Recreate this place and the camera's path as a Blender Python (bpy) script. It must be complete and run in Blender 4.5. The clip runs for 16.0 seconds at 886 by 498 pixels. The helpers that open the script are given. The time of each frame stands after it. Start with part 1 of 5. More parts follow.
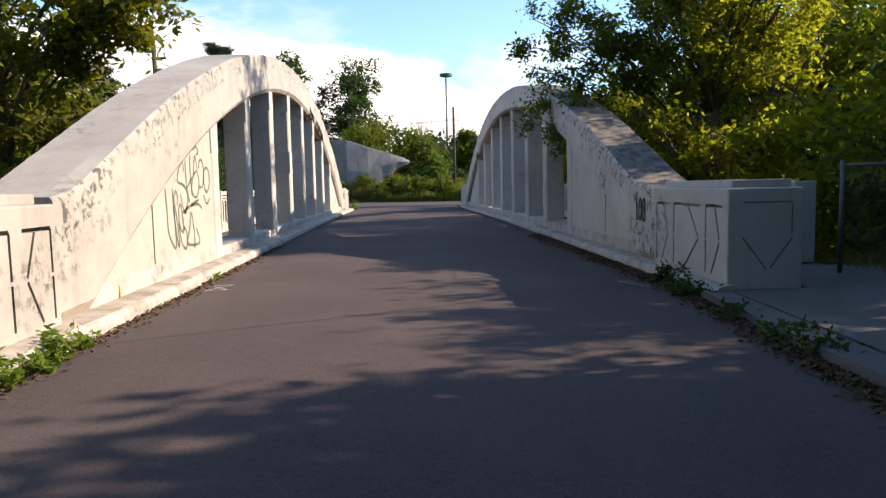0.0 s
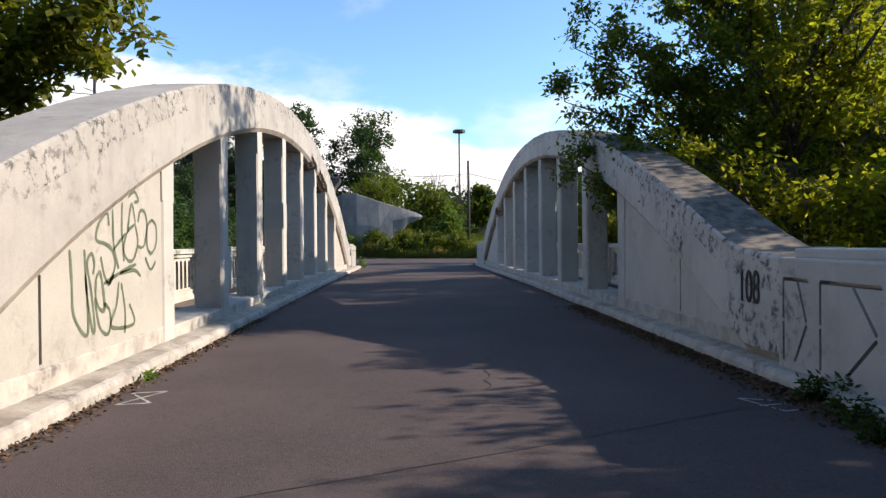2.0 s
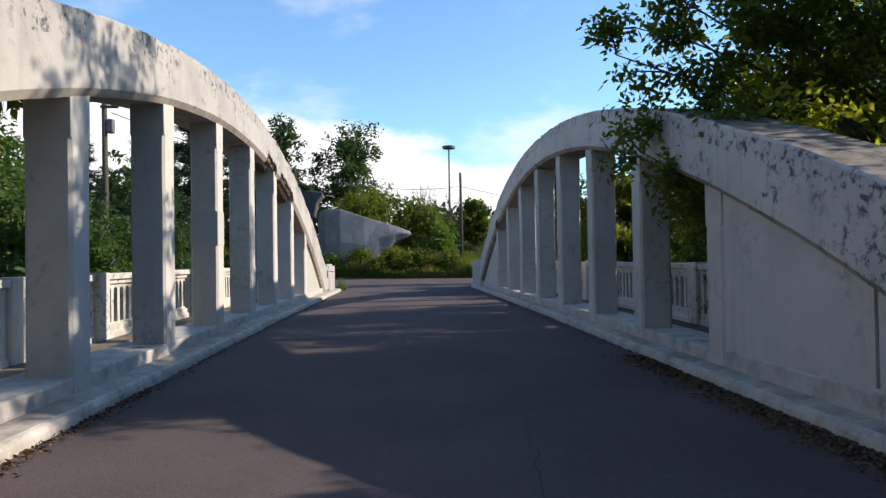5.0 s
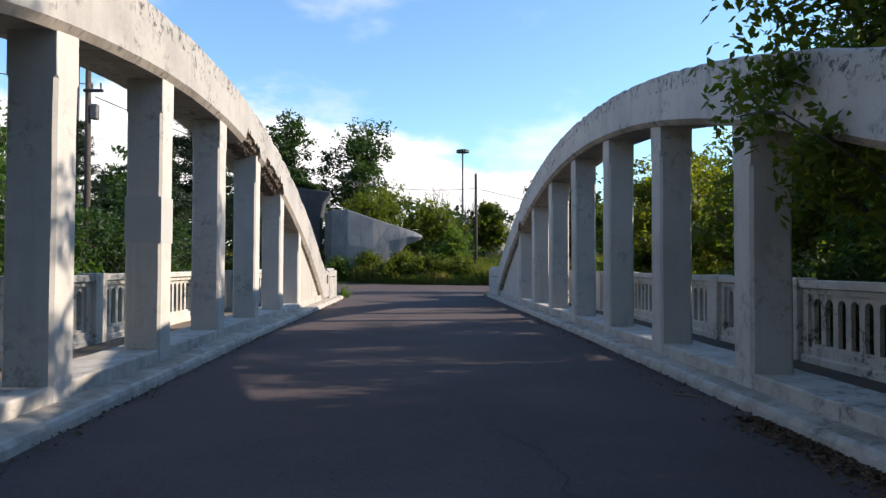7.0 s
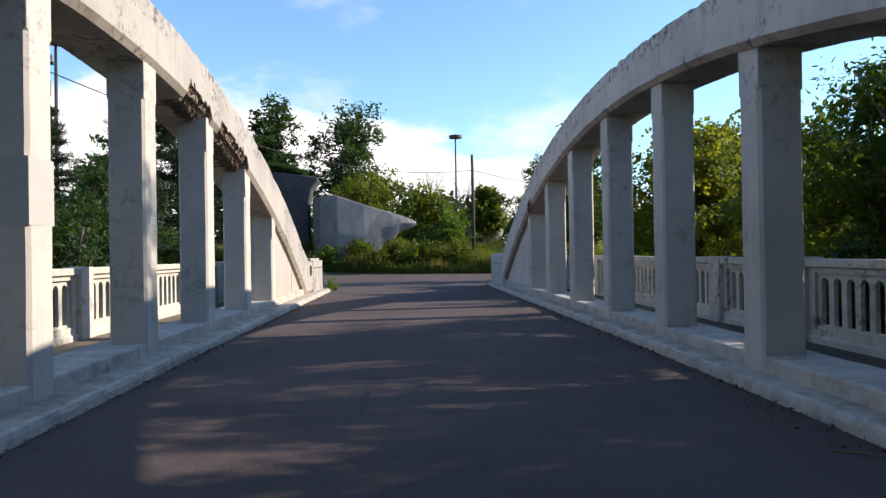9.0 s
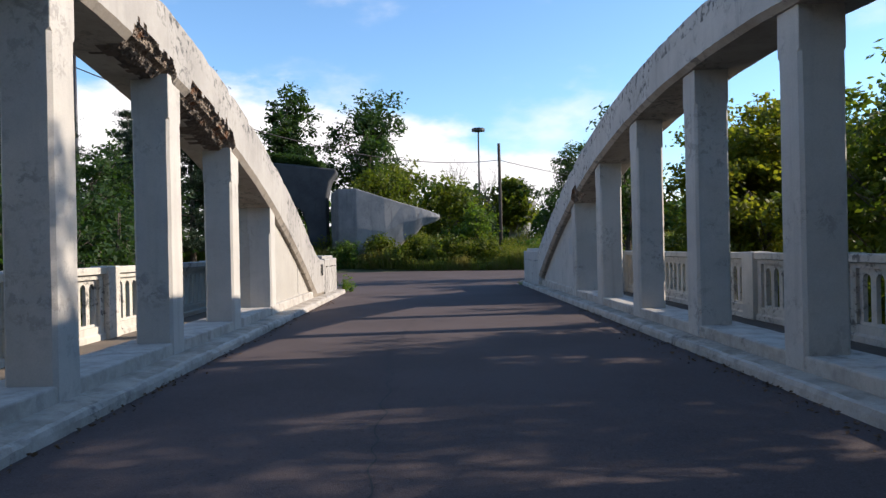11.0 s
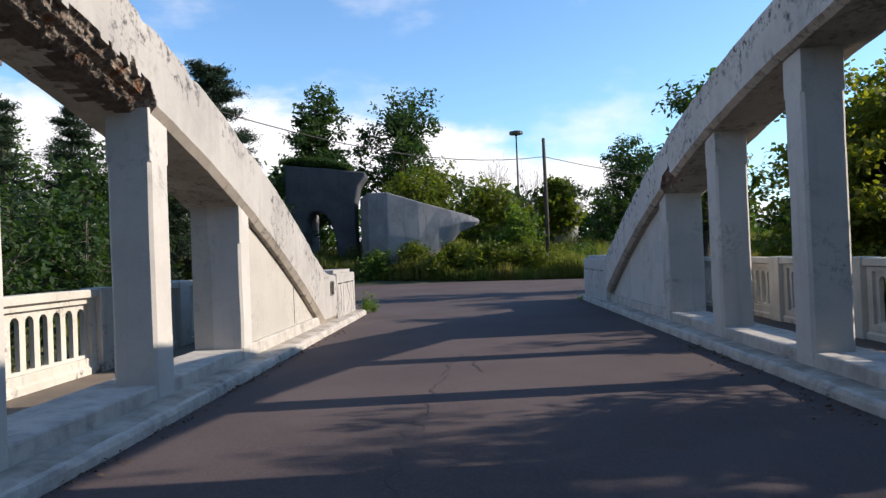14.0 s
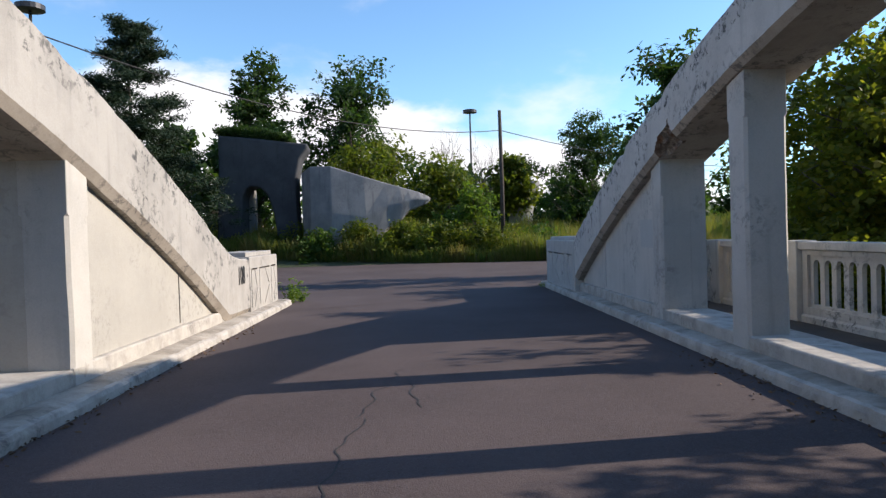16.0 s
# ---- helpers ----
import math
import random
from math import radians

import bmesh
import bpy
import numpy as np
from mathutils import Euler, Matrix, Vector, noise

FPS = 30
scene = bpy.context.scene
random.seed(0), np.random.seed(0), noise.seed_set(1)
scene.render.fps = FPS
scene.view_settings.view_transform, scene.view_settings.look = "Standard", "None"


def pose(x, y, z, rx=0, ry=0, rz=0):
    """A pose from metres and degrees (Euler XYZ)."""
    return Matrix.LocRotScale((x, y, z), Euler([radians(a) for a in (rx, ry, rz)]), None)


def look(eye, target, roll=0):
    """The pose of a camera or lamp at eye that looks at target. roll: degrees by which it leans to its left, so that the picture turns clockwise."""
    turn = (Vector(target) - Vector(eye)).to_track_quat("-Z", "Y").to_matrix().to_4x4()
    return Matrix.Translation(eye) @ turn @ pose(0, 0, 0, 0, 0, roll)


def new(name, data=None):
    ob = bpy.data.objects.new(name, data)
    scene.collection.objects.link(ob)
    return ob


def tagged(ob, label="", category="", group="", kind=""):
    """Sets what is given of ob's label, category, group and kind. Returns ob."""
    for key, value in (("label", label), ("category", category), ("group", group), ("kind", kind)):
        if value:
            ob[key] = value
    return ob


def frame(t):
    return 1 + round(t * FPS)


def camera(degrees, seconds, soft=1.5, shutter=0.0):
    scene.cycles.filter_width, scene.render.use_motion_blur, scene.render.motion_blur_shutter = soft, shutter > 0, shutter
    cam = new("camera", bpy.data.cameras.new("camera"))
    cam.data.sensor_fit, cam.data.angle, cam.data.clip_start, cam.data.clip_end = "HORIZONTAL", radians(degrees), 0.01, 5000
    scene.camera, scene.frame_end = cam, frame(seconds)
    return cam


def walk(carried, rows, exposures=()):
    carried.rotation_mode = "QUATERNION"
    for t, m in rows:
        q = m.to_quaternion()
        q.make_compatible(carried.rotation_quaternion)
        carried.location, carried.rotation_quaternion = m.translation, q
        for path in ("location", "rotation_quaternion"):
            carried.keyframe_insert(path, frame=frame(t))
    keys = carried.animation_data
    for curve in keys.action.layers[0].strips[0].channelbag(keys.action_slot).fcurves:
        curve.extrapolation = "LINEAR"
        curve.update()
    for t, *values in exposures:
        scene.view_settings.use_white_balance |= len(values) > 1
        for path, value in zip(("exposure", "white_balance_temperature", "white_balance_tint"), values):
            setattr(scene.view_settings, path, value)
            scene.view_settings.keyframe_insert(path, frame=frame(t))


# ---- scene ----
# ---- camera and walk ----
cam = camera(66.0, 16.0, 1.4)
PATH = [
    (0, (-0.251, -1.258, 1.178), (-0.138, 0.731, 0.999), -1.2),
    (0.5, (-0.235, -0.529, 1.229), (-0.149, 1.462, 1.062), 0.1),
    (1, (-0.25, 0.203, 1.275), (-0.158, 2.198, 1.152), 0.3),
    (1.5, (-0.275, 0.891, 1.291), (-0.213, 2.89, 1.25), -1.9),
    (2, (-0.263, 1.685, 1.284), (-0.179, 3.683, 1.266), -0.5),
    (2.5, (-0.25, 2.41, 1.3), (-0.178, 4.409, 1.326), -1.3),
    (3, (-0.219, 3.131, 1.313), (-0.119, 5.128, 1.316), -0.7),
    (3.5, (-0.228, 3.872, 1.363), (-0.125, 5.869, 1.418), -0.1),
    (4, (-0.257, 4.589, 1.362), (-0.139, 6.585, 1.41), -0.3),
    (4.2, (-0.22, 4.91, 1.322), (-0.101, 6.906, 1.36), -1.1),
    (6.3, (-0.092, 8.027, 1.375), (-0.004, 10.025, 1.405), -0.1),
    (6.5, (-0.077, 8.403, 1.352), (0.021, 10.401, 1.37), 0.5),
    (7, (-0.074, 9.158, 1.382), (0.006, 11.156, 1.431), 0.2),
    (7.5, (-0.082, 9.877, 1.379), (0.029, 11.872, 1.453), -0.9),
    (8, (-0.102, 10.617, 1.381), (-0.026, 12.615, 1.43), -1.4),
    (8.5, (-0.09, 11.369, 1.32), (-0.005, 13.367, 1.364), -2.2),
    (9, (-0.098, 12.084, 1.364), (0.0, 14.082, 1.377), -0.9),
    (9.2, (-0.097, 12.366, 1.385), (-0.039, 14.365, 1.427), -0.4),
    (11.3, (-0.156, 15.297, 1.409), (-0.137, 17.297, 1.406), -1.6),
    (11.5, (-0.162, 15.587, 1.426), (-0.153, 17.586, 1.451), -2.4),
    (12, (-0.111, 16.309, 1.412), (-0.108, 18.309, 1.43), -1.6),
    (12.5, (-0.129, 17.046, 1.436), (-0.155, 19.046, 1.403), -1.3),
    (13, (-0.12, 17.78, 1.468), (-0.198, 19.779, 1.466), -1.2),
    (13.5, (-0.118, 18.477, 1.455), (-0.165, 20.476, 1.444), -1.1),
    (14, (-0.16, 19.202, 1.476), (-0.242, 21.2, 1.499), -2.3),
    (14.5, (-0.132, 19.894, 1.442), (-0.175, 21.893, 1.458), -5.1),
    (15, (-0.136, 20.615, 1.455), (-0.133, 22.615, 1.431), -2.0),
    (15.5, (-0.072, 21.3, 1.454), (-0.077, 23.3, 1.414), -0.8),
    (16, (-0.015, 22.05, 1.479), (0.04, 24.049, 1.438), -1.8),
]
walk(cam, [(t, look(eye, target, roll)) for t, eye, target, roll in PATH],
     exposures=[(0.0, 0.97, 7150, 17), (0.6, 0.76, 7050, 16), (1.4, 0.73, 6800, 15), (2.2, 0.66, 6550, 13.5), (3.5, 0.54, 6350, 12), (6.5, 0.70, 6500, 13), (9.0, 0.73, 6600, 14), (11.5, 0.55, 6400, 14), (16.0, 0.53, 6330, 13.5)])

# ---- light ----
SUN_ELEVATION = radians(27.6)
SUN_SIDE = radians(6.0)          # the sun stands over the right-hand side, a little ahead
sun_dir = Vector((math.cos(SUN_SIDE) * math.cos(SUN_ELEVATION), math.sin(SUN_SIDE) * math.cos(SUN_ELEVATION), math.sin(SUN_ELEVATION)))
sun_data = bpy.data.lights.new("sun", "SUN")
sun_data.energy, sun_data.angle, sun_data.color = 5.0, radians(0.6), (1.0, 0.875, 0.72)
sun = new("sun", sun_data)
sun.matrix_world = look(sun_dir * 60, (0, 0, 0))


def build_world():
    world = bpy.data.worlds.new("sky")
    scene.world = world
    world.use_nodes = True
    nt = world.node_tree
    nt.nodes.clear()
    n, l = nt.nodes, nt.links
    sky = n.new("ShaderNodeTexSky")
    sky.sky_type, sky.sun_disc = "NISHITA", False
    sky.sun_elevation, sky.sun_rotation = SUN_ELEVATION, radians(90) - SUN_SIDE
    sky.air_density, sky.dust_density, sky.ozone_density = 1.0, 0.3, 2.0
    coord = n.new("ShaderNodeTexCoord")
    sep = n.new("ShaderNodeSeparateXYZ")
    l.new(coord.outputs["Generated"], sep.inputs[0])

    def m(op, a, b=None, c=None):
        node = n.new("ShaderNodeMath")
        node.operation = op
        for i, v in enumerate((a, b, c)):
            if v is None:
                continue
            if isinstance(v, (int, float)):
                node.inputs[i].default_value = v
            else:
                l.new(v, node.inputs[i])
        return node.outputs[0]

    def cloud_noise(scale, stretch, detail):
        mp = n.new("ShaderNodeMapping")
        mp.inputs["Scale"].default_value = stretch
        l.new(coord.outputs["Generated"], mp.inputs["Vector"])
        tex = n.new("ShaderNodeTexNoise")
        tex.inputs["Scale"].default_value, tex.inputs["Detail"].default_value, tex.inputs["Roughness"].default_value = scale, detail, 0.55
        l.new(mp.outputs[0], tex.inputs["Vector"])
        return tex.outputs["Fac"]

    # a bank of cloud over the horizon ahead, higher towards the left, and thin high cirrus
    az = m("ARCTAN2", sep.outputs[0], sep.outputs[1])
    edge = m("MINIMUM", m("MAXIMUM", m("MULTIPLY_ADD", az, -0.30, 0.186), 0.05), 0.235)
    bump1 = m("MULTIPLY", m("SUBTRACT", cloud_noise(7.0, (1, 1, 2.2), 7), 0.5), 0.16)
    over = m("SUBTRACT", m("ADD", edge, bump1), sep.outputs[2])
    ramp = n.new("ShaderNodeMapRange")
    ramp.interpolation_type = "SMOOTHSTEP"
    ramp.inputs["From Min"].default_value, ramp.inputs["From Max"].default_value = -0.012, 0.035
    l.new(over, ramp.inputs["Value"])
    cirrus = n.new("ShaderNodeMapRange")
    cirrus.interpolation_type = "SMOOTHSTEP"
    cirrus.inputs["From Min"].default_value, cirrus.inputs["From Max"].default_value, cirrus.inputs["To Max"].default_value = 0.52, 0.79, 0.7
    l.new(cloud_noise(2.6, (1.6, 0.5, 3.4), 7), cirrus.inputs["Value"])
    thin = m("MULTIPLY", cirrus.outputs[0], m("MAXIMUM", m("MULTIPLY_ADD", sep.outputs[2], -1.1, 1.15), 0.25))
    mask = m("MAXIMUM", ramp.outputs[0], thin)
    tint = n.new("ShaderNodeMix")
    tint.data_type, tint.blend_type = "RGBA", "MULTIPLY"
    tint.inputs["Factor"].default_value = 1.0
    l.new(sky.outputs[0], tint.inputs["A"])
    tint.inputs["B"].default_value = (SKY_TINT[0], SKY_TINT[1], SKY_TINT[2], 1)
    mix = n.new("ShaderNodeMix")
    mix.data_type = "RGBA"
    l.new(mask, mix.inputs["Factor"])
    l.new(tint.outputs["Result"], mix.inputs["A"])
    mix.inputs["B"].default_value = (CLOUD, CLOUD * 0.985, CLOUD * 0.97, 1)
    bg = n.new("ShaderNodeBackground")
    bg.inputs["Strength"].default_value = 0.080
    l.new(mix.outputs["Result"], bg.inputs["Color"])
    out = n.new("ShaderNodeOutputWorld")
    l.new(bg.outputs[0], out.inputs[0])


SKY_TINT, CLOUD = (1.50, 1.88, 2.08), 10.2
build_world()


# ---- materials ----
class Mat:
    """A small builder of node materials in object space at real-world size."""

    def __init__(self, name, rough=0.85):
        self.mat = bpy.data.materials.new(name)
        self.mat.use_nodes = True
        self.nt = self.mat.node_tree
        self.n, self.l = self.nt.nodes, self.nt.links
        self.bsdf = self.n["Principled BSDF"]
        self.bsdf.inputs["Roughness"].default_value = rough
        self.geo = self.n.new("ShaderNodeNewGeometry")
        self.vec = self.geo.outputs["Position"]

    def noise(self, scale, detail=5, rough=0.6, stretch=(1, 1, 1), distortion=0.0):
        mp = self.n.new("ShaderNodeMapping")
        mp.inputs["Scale"].default_value = stretch
        self.l.new(self.vec, mp.inputs["Vector"])
        tex = self.n.new("ShaderNodeTexNoise")
        tex.inputs["Scale"].default_value, tex.inputs["Detail"].default_value = scale, detail
        tex.inputs["Roughness"].default_value, tex.inputs["Distortion"].default_value = rough, distortion
        self.l.new(mp.outputs[0], tex.inputs["Vector"])
        return tex.outputs["Fac"]

    def voronoi(self, scale, feature="F1", out="Distance"):
        tex = self.n.new("ShaderNodeTexVoronoi")
        tex.feature = feature
        tex.inputs["Scale"].default_value = scale
        self.l.new(self.vec, tex.inputs["Vector"])
        return tex.outputs[out]

    def step(self, value, lo, hi, to=(0.0, 1.0)):
        r = self.n.new("ShaderNodeMapRange")
        r.interpolation_type = "SMOOTHSTEP"
        r.inputs["From Min"].default_value, r.inputs["From Max"].default_value = lo, hi
        r.inputs["To Min"].default_value, r.inputs["To Max"].default_value = to
        self.l.new(value, r.inputs["Value"])
        return r.outputs[0]

    def math(self, op, a, b):
        node = self.n.new("ShaderNodeMath")
        node.operation = op
        for i, v in enumerate((a, b)):
            if isinstance(v, (int, float)):
                node.inputs[i].default_value = v
            else:
                self.l.new(v, node.inputs[i])
        return node.outputs[0]

    def axis(self, which):
        s = self.n.new("ShaderNodeSeparateXYZ")
        self.l.new(self.vec, s.inputs[0])
        return s.outputs["XYZ".index(which)]

    def mix(self, fac, a, b, blend="MIX"):
        node = self.n.new("ShaderNodeMix")
        node.data_type, node.blend_type = "RGBA", blend
        for key, v in (("Factor", fac), ("A", a), ("B", b)):
            if isinstance(v, (int, float)):
                node.inputs[key].default_value = v
            elif isinstance(v, tuple):
                node.inputs[key].default_value = (*v, 1)
            else:
                self.l.new(v, node.inputs[key])
        return node.outputs["Result"]

    def color(self, socket):
        if isinstance(socket, tuple):
            self.bsdf.inputs["Base Color"].default_value = (*socket, 1)
        else:
            self.l.new(socket, self.bsdf.inputs["Base Color"])
        return self

    def bump(self, height, strength=0.4, distance=0.01):
        b = self.n.new("ShaderNodeBump")
        b.inputs["Strength"].default_value, b.inputs["Distance"].default_value = strength, distance
        self.l.new(height, b.inputs["Height"])
        self.l.new(b.outputs[0], self.bsdf.inputs["Normal"])
        return self


def concrete(name, light, dark, lichen=0.0, stain=0.35, patch=0.3, spread=0.0, mottle=0.9):
    m = Mat(name, 0.9)
    speck, bare = tuple(0.62 * c for c in dark), tuple(0.66 * c for c in light)
    base = m.mix(m.step(m.noise(mottle, 6, 0.65), 0.35, 0.7), light, dark)
    grain = m.noise(60, 4, 0.7)
    base = m.mix(m.step(grain, 0.35, 0.75, (0.0, 0.22)), base, speck)
    # rain streaks run down the faces
    streak = m.noise(1.0, 6, 0.6, (5.0, 5.0, 0.35))
    base = m.mix(m.step(streak, 0.52, 0.78, (0.0, stain)), base, tuple(0.55 * c for c in dark))
    # flaked paint and bare patches
    flake = m.noise(3.2, 8, 0.7, (1, 1, 1), 0.6)
    base = m.mix(m.step(flake, 0.60, 0.66, (0.0, patch)), base, bare)
    if lichen:
        li = m.math("MULTIPLY", m.step(m.noise(7.5, 8, 0.75, (1, 1, 1), 0.3), 0.50, 0.60), m.step(m.noise(0.85, 4, 0.6), 0.47 - spread, 0.66 - spread))
        base = m.mix(m.math("MULTIPLY", li, lichen), base, tuple(0.06 + 0.03 * c for c in dark) if dark[0] > 0.2 else tuple(0.55 * c for c in dark))
    pit = m.step(m.voronoi(38), 0.02, 0.11)
    m.color(base)
    h = m.math("ADD", m.math("MULTIPLY", flake, 1.2), m.math("MULTIPLY", grain, 0.35))
    h = m.math("ADD", h, m.math("MULTIPLY", pit, 0.15))
    m.bump(h, 0.45, 0.012)
    return m.mat


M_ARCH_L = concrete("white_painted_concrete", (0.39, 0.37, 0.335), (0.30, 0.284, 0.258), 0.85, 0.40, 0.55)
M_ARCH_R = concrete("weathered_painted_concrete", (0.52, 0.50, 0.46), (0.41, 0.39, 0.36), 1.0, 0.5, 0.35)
M_TOP_L = concrete("weathered_arch_back", (0.45, 0.425, 0.385), (0.34, 0.322, 0.295), 0.5, 0.2, 0.4)
M_TOP_R = concrete("lichened_arch_back", (0.21, 0.182, 0.152), (0.045, 0.038, 0.033), 0.4, 0.2, 0.4, 0.0, 4.5)
M_EDGE_L = concrete("chipped_arris_concrete", (0.39, 0.37, 0.335), (0.30, 0.284, 0.258), 1.0, 0.40, 0.75, 0.12)
M_EDGE_R = concrete("lichened_arris_concrete", (0.52, 0.50, 0.46), (0.41, 0.39, 0.36), 1.0, 0.6, 0.5, 0.16)
M_PIER_R = concrete("grey_pier_concrete", (0.47, 0.455, 0.42), (0.38, 0.365, 0.335), 0.6, 0.35, 0.25)
M_POST = concrete("grey_painted_concrete", (0.50, 0.477, 0.432), (0.41, 0.392, 0.356), 0.42, 0.35, 0.25)
M_PANEL = concrete("cream_painted_concrete", (0.41, 0.388, 0.342), (0.36, 0.341, 0.30), 0.3, 0.15, 0.2)
M_KERB = concrete("worn_kerb_concrete", (0.47, 0.44, 0.39), (0.31, 0.285, 0.25), 0.7, 0.3, 0.75, -0.02, 3.4)
M_KERB_TOP = concrete("dirty_kerb_top", (0.43, 0.39, 0.33), (0.22, 0.19, 0.15), 0.6, 0.1, 0.5, 0.0, 2.2)
M_RAIL = concrete("stained_rail_concrete", (0.56, 0.53, 0.47), (0.42, 0.40, 0.35), 0.85, 0.6, 0.3)
# rib undersides and lower chamfer: darker and browner than the faces
M_SOFFIT = concrete("brown_soffit_concrete", (0.42, 0.37, 0.31), (0.25, 0.215, 0.175), 0.7, 0.2, 0.6, 0.08)
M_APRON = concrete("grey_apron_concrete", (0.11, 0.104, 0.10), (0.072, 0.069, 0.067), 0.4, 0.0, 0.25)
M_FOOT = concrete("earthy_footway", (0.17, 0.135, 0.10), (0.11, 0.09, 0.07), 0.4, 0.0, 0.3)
# right-hand footway: its shade is put into a darker copy of the colour
M_FOOT_SHADE = concrete("shade_toned_footway", (0.075, 0.06, 0.048), (0.04, 0.034, 0.028), 0.4, 0.0, 0.3)
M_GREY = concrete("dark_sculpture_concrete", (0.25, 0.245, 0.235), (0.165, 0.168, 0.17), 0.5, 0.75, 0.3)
M_GREY_DARK = concrete("dark_grey_sculpture_concrete", (0.058, 0.060, 0.064), (0.036, 0.038, 0.042), 0.5, 0.7, 0.2)
M_PATCH = concrete("grey_repair_paint", (0.42, 0.42, 0.40), (0.38, 0.38, 0.36), 0.0, 0.1, 0.05)


def spall_material():
    m = Mat("exposed_aggregate", 0.95)
    a = m.noise(14, 8, 0.75)
    base = m.mix(m.step(a, 0.35, 0.65), (0.10, 0.078, 0.06), (0.32, 0.265, 0.21))
    base = m.mix(m.step(m.noise(5, 3, 0.5), 0.5, 0.7), base, (0.16, 0.07, 0.03))
    m.color(base).bump(m.math("ADD", a, m.math("MULTIPLY", m.voronoi(30), 0.6)), 1.0, 0.04)
    return m.mat


def asphalt_material():
    m = Mat("asphalt", 0.92)
    m.bsdf.inputs["Specular IOR Level"].default_value = 0.22
    large = m.noise(0.35, 5, 0.6)
    base = m.mix(m.step(large, 0.35, 0.68), (0.065, 0.049, 0.048), (0.089, 0.068, 0.066))
    chip = m.voronoi(110, "F1", "Color")
    sep = m.n.new("ShaderNodeSeparateColor")
    m.l.new(chip, sep.inputs[0])
    base = m.mix(m.step(sep.outputs[0], 0.6, 1.0, (0.0, 0.55)), base, (0.115, 0.10, 0.095))
    base = m.mix(m.step(m.noise(2.2, 6, 0.65), 0.55, 0.75, (0.0, 0.4)), base, (0.080, 0.064, 0.061))
    base = m.mix(m.step(m.noise(15, 5, 0.75), 0.50, 0.66, (0.0, 0.45)), base, (0.094, 0.076, 0.071))
    base = m.mix(m.step(m.noise(26, 4, 0.75), 0.56, 0.70, (0.0, 0.65)), base, (0.024, 0.021, 0.020))
    m.color(base)
    m.bump(m.math("ADD", m.voronoi(95), m.math("MULTIPLY", m.noise(9, 5, 0.6), 1.2)), 0.3, 0.007)
    return m.mat


def soil_material():
    m = Mat("ground_cover", 0.95)
    base = m.mix(m.step(m.noise(1.6, 7, 0.7), 0.35, 0.65), (0.055, 0.075, 0.022), (0.10, 0.095, 0.045))
    base = m.mix(m.step(m.noise(9, 5, 0.7), 0.5, 0.7, (0, 0.6)), base, (0.045, 0.04, 0.022))
    m.color(base).bump(m.noise(18, 6, 0.75), 0.9, 0.05)
    return m.mat


def leaf_material(name, a, b, c, back=0.45):
    """Leaves: colour varies leaf by leaf and over the crown, and light shines through."""
    m = Mat(name, 0.5)
    rnd = m.geo.outputs["Random Per Island"]
    base = m.mix(m.step(rnd, 0.0, 1.0), a, b)
    base = m.mix(m.step(m.noise(0.6, 3, 0.5), 0.42, 0.66), base, c)
    m.color(base)
    m.bsdf.inputs["Roughness"].default_value = 0.55
    m.bsdf.inputs["Specular IOR Level"].default_value = 0.25
    tr = m.n.new("ShaderNodeBsdfTranslucent")
    bright = m.mix(1.0, base, (1.5, 1.6, 0.7), "MULTIPLY")
    m.l.new(bright, tr.inputs["Color"])
    mixs = m.n.new("ShaderNodeMixShader")
    mixs.inputs[0].default_value = back
    m.l.new(m.bsdf.outputs[0], mixs.inputs[1])
    m.l.new(tr.outputs[0], mixs.inputs[2])
    m.l.new(mixs.outputs[0], m.n["Material Output"].inputs["Surface"])
    return m.mat


def bark_material():
    m = Mat("bark", 0.95)
    a = m.noise(1, 7, 0.7, (22, 22, 3))
    m.color(m.mix(m.step(a, 0.35, 0.65), (0.045, 0.036, 0.028), (0.14, 0.115, 0.09))).bump(a, 0.9, 0.03)
    return m.mat


def plain_material(name, a, b, rough=0.7, metal=0.0, scale=4.0):
    m = Mat(name, rough)
    m.bsdf.inputs["Metallic"].default_value = metal
    k = m.noise(scale, 6, 0.65)
    m.color(m.mix(m.step(k, 0.35, 0.68), a, b)).bump(m.noise(scale * 8, 4, 0.6), 0.2, 0.004)
    return m.mat


M_SPALL = spall_material()
M_SCAR = concrete("bare_brown_scar", (0.15, 0.115, 0.09), (0.075, 0.056, 0.043), 0.4, 0.0, 0.4, 0.0, 5.0)
M_ASPHALT = asphalt_material()
M_SOIL = soil_material()
M_BARK = bark_material()
M_LEAF_GOLD = leaf_material("leaf_yellow_green", (0.115, 0.14, 0.018), (0.27, 0.25, 0.025), (0.18, 0.19, 0.02), 0.68)
M_LEAF_GREEN = leaf_material("leaf_green", (0.042, 0.088, 0.018), (0.075, 0.125, 0.024), (0.055, 0.10, 0.02))
M_LEAF_DARK = leaf_material("leaf_dark_green", (0.025, 0.052, 0.016), (0.045, 0.08, 0.02), (0.03, 0.06, 0.016))
M_NEEDLE = leaf_material("pine_needles", (0.012, 0.026, 0.014), (0.026, 0.045, 0.02), (0.018, 0.034, 0.016), 0.15)
M_LEAF_FRESH = leaf_material("leaf_fresh_green", (0.075, 0.14, 0.02), (0.15, 0.21, 0.03), (0.11, 0.17, 0.024), 0.45)
M_LEAF_AMBER = leaf_material("leaf_turning_green", (0.075, 0.10, 0.015), (0.20, 0.185, 0.02), (0.12, 0.13, 0.016), 0.55)
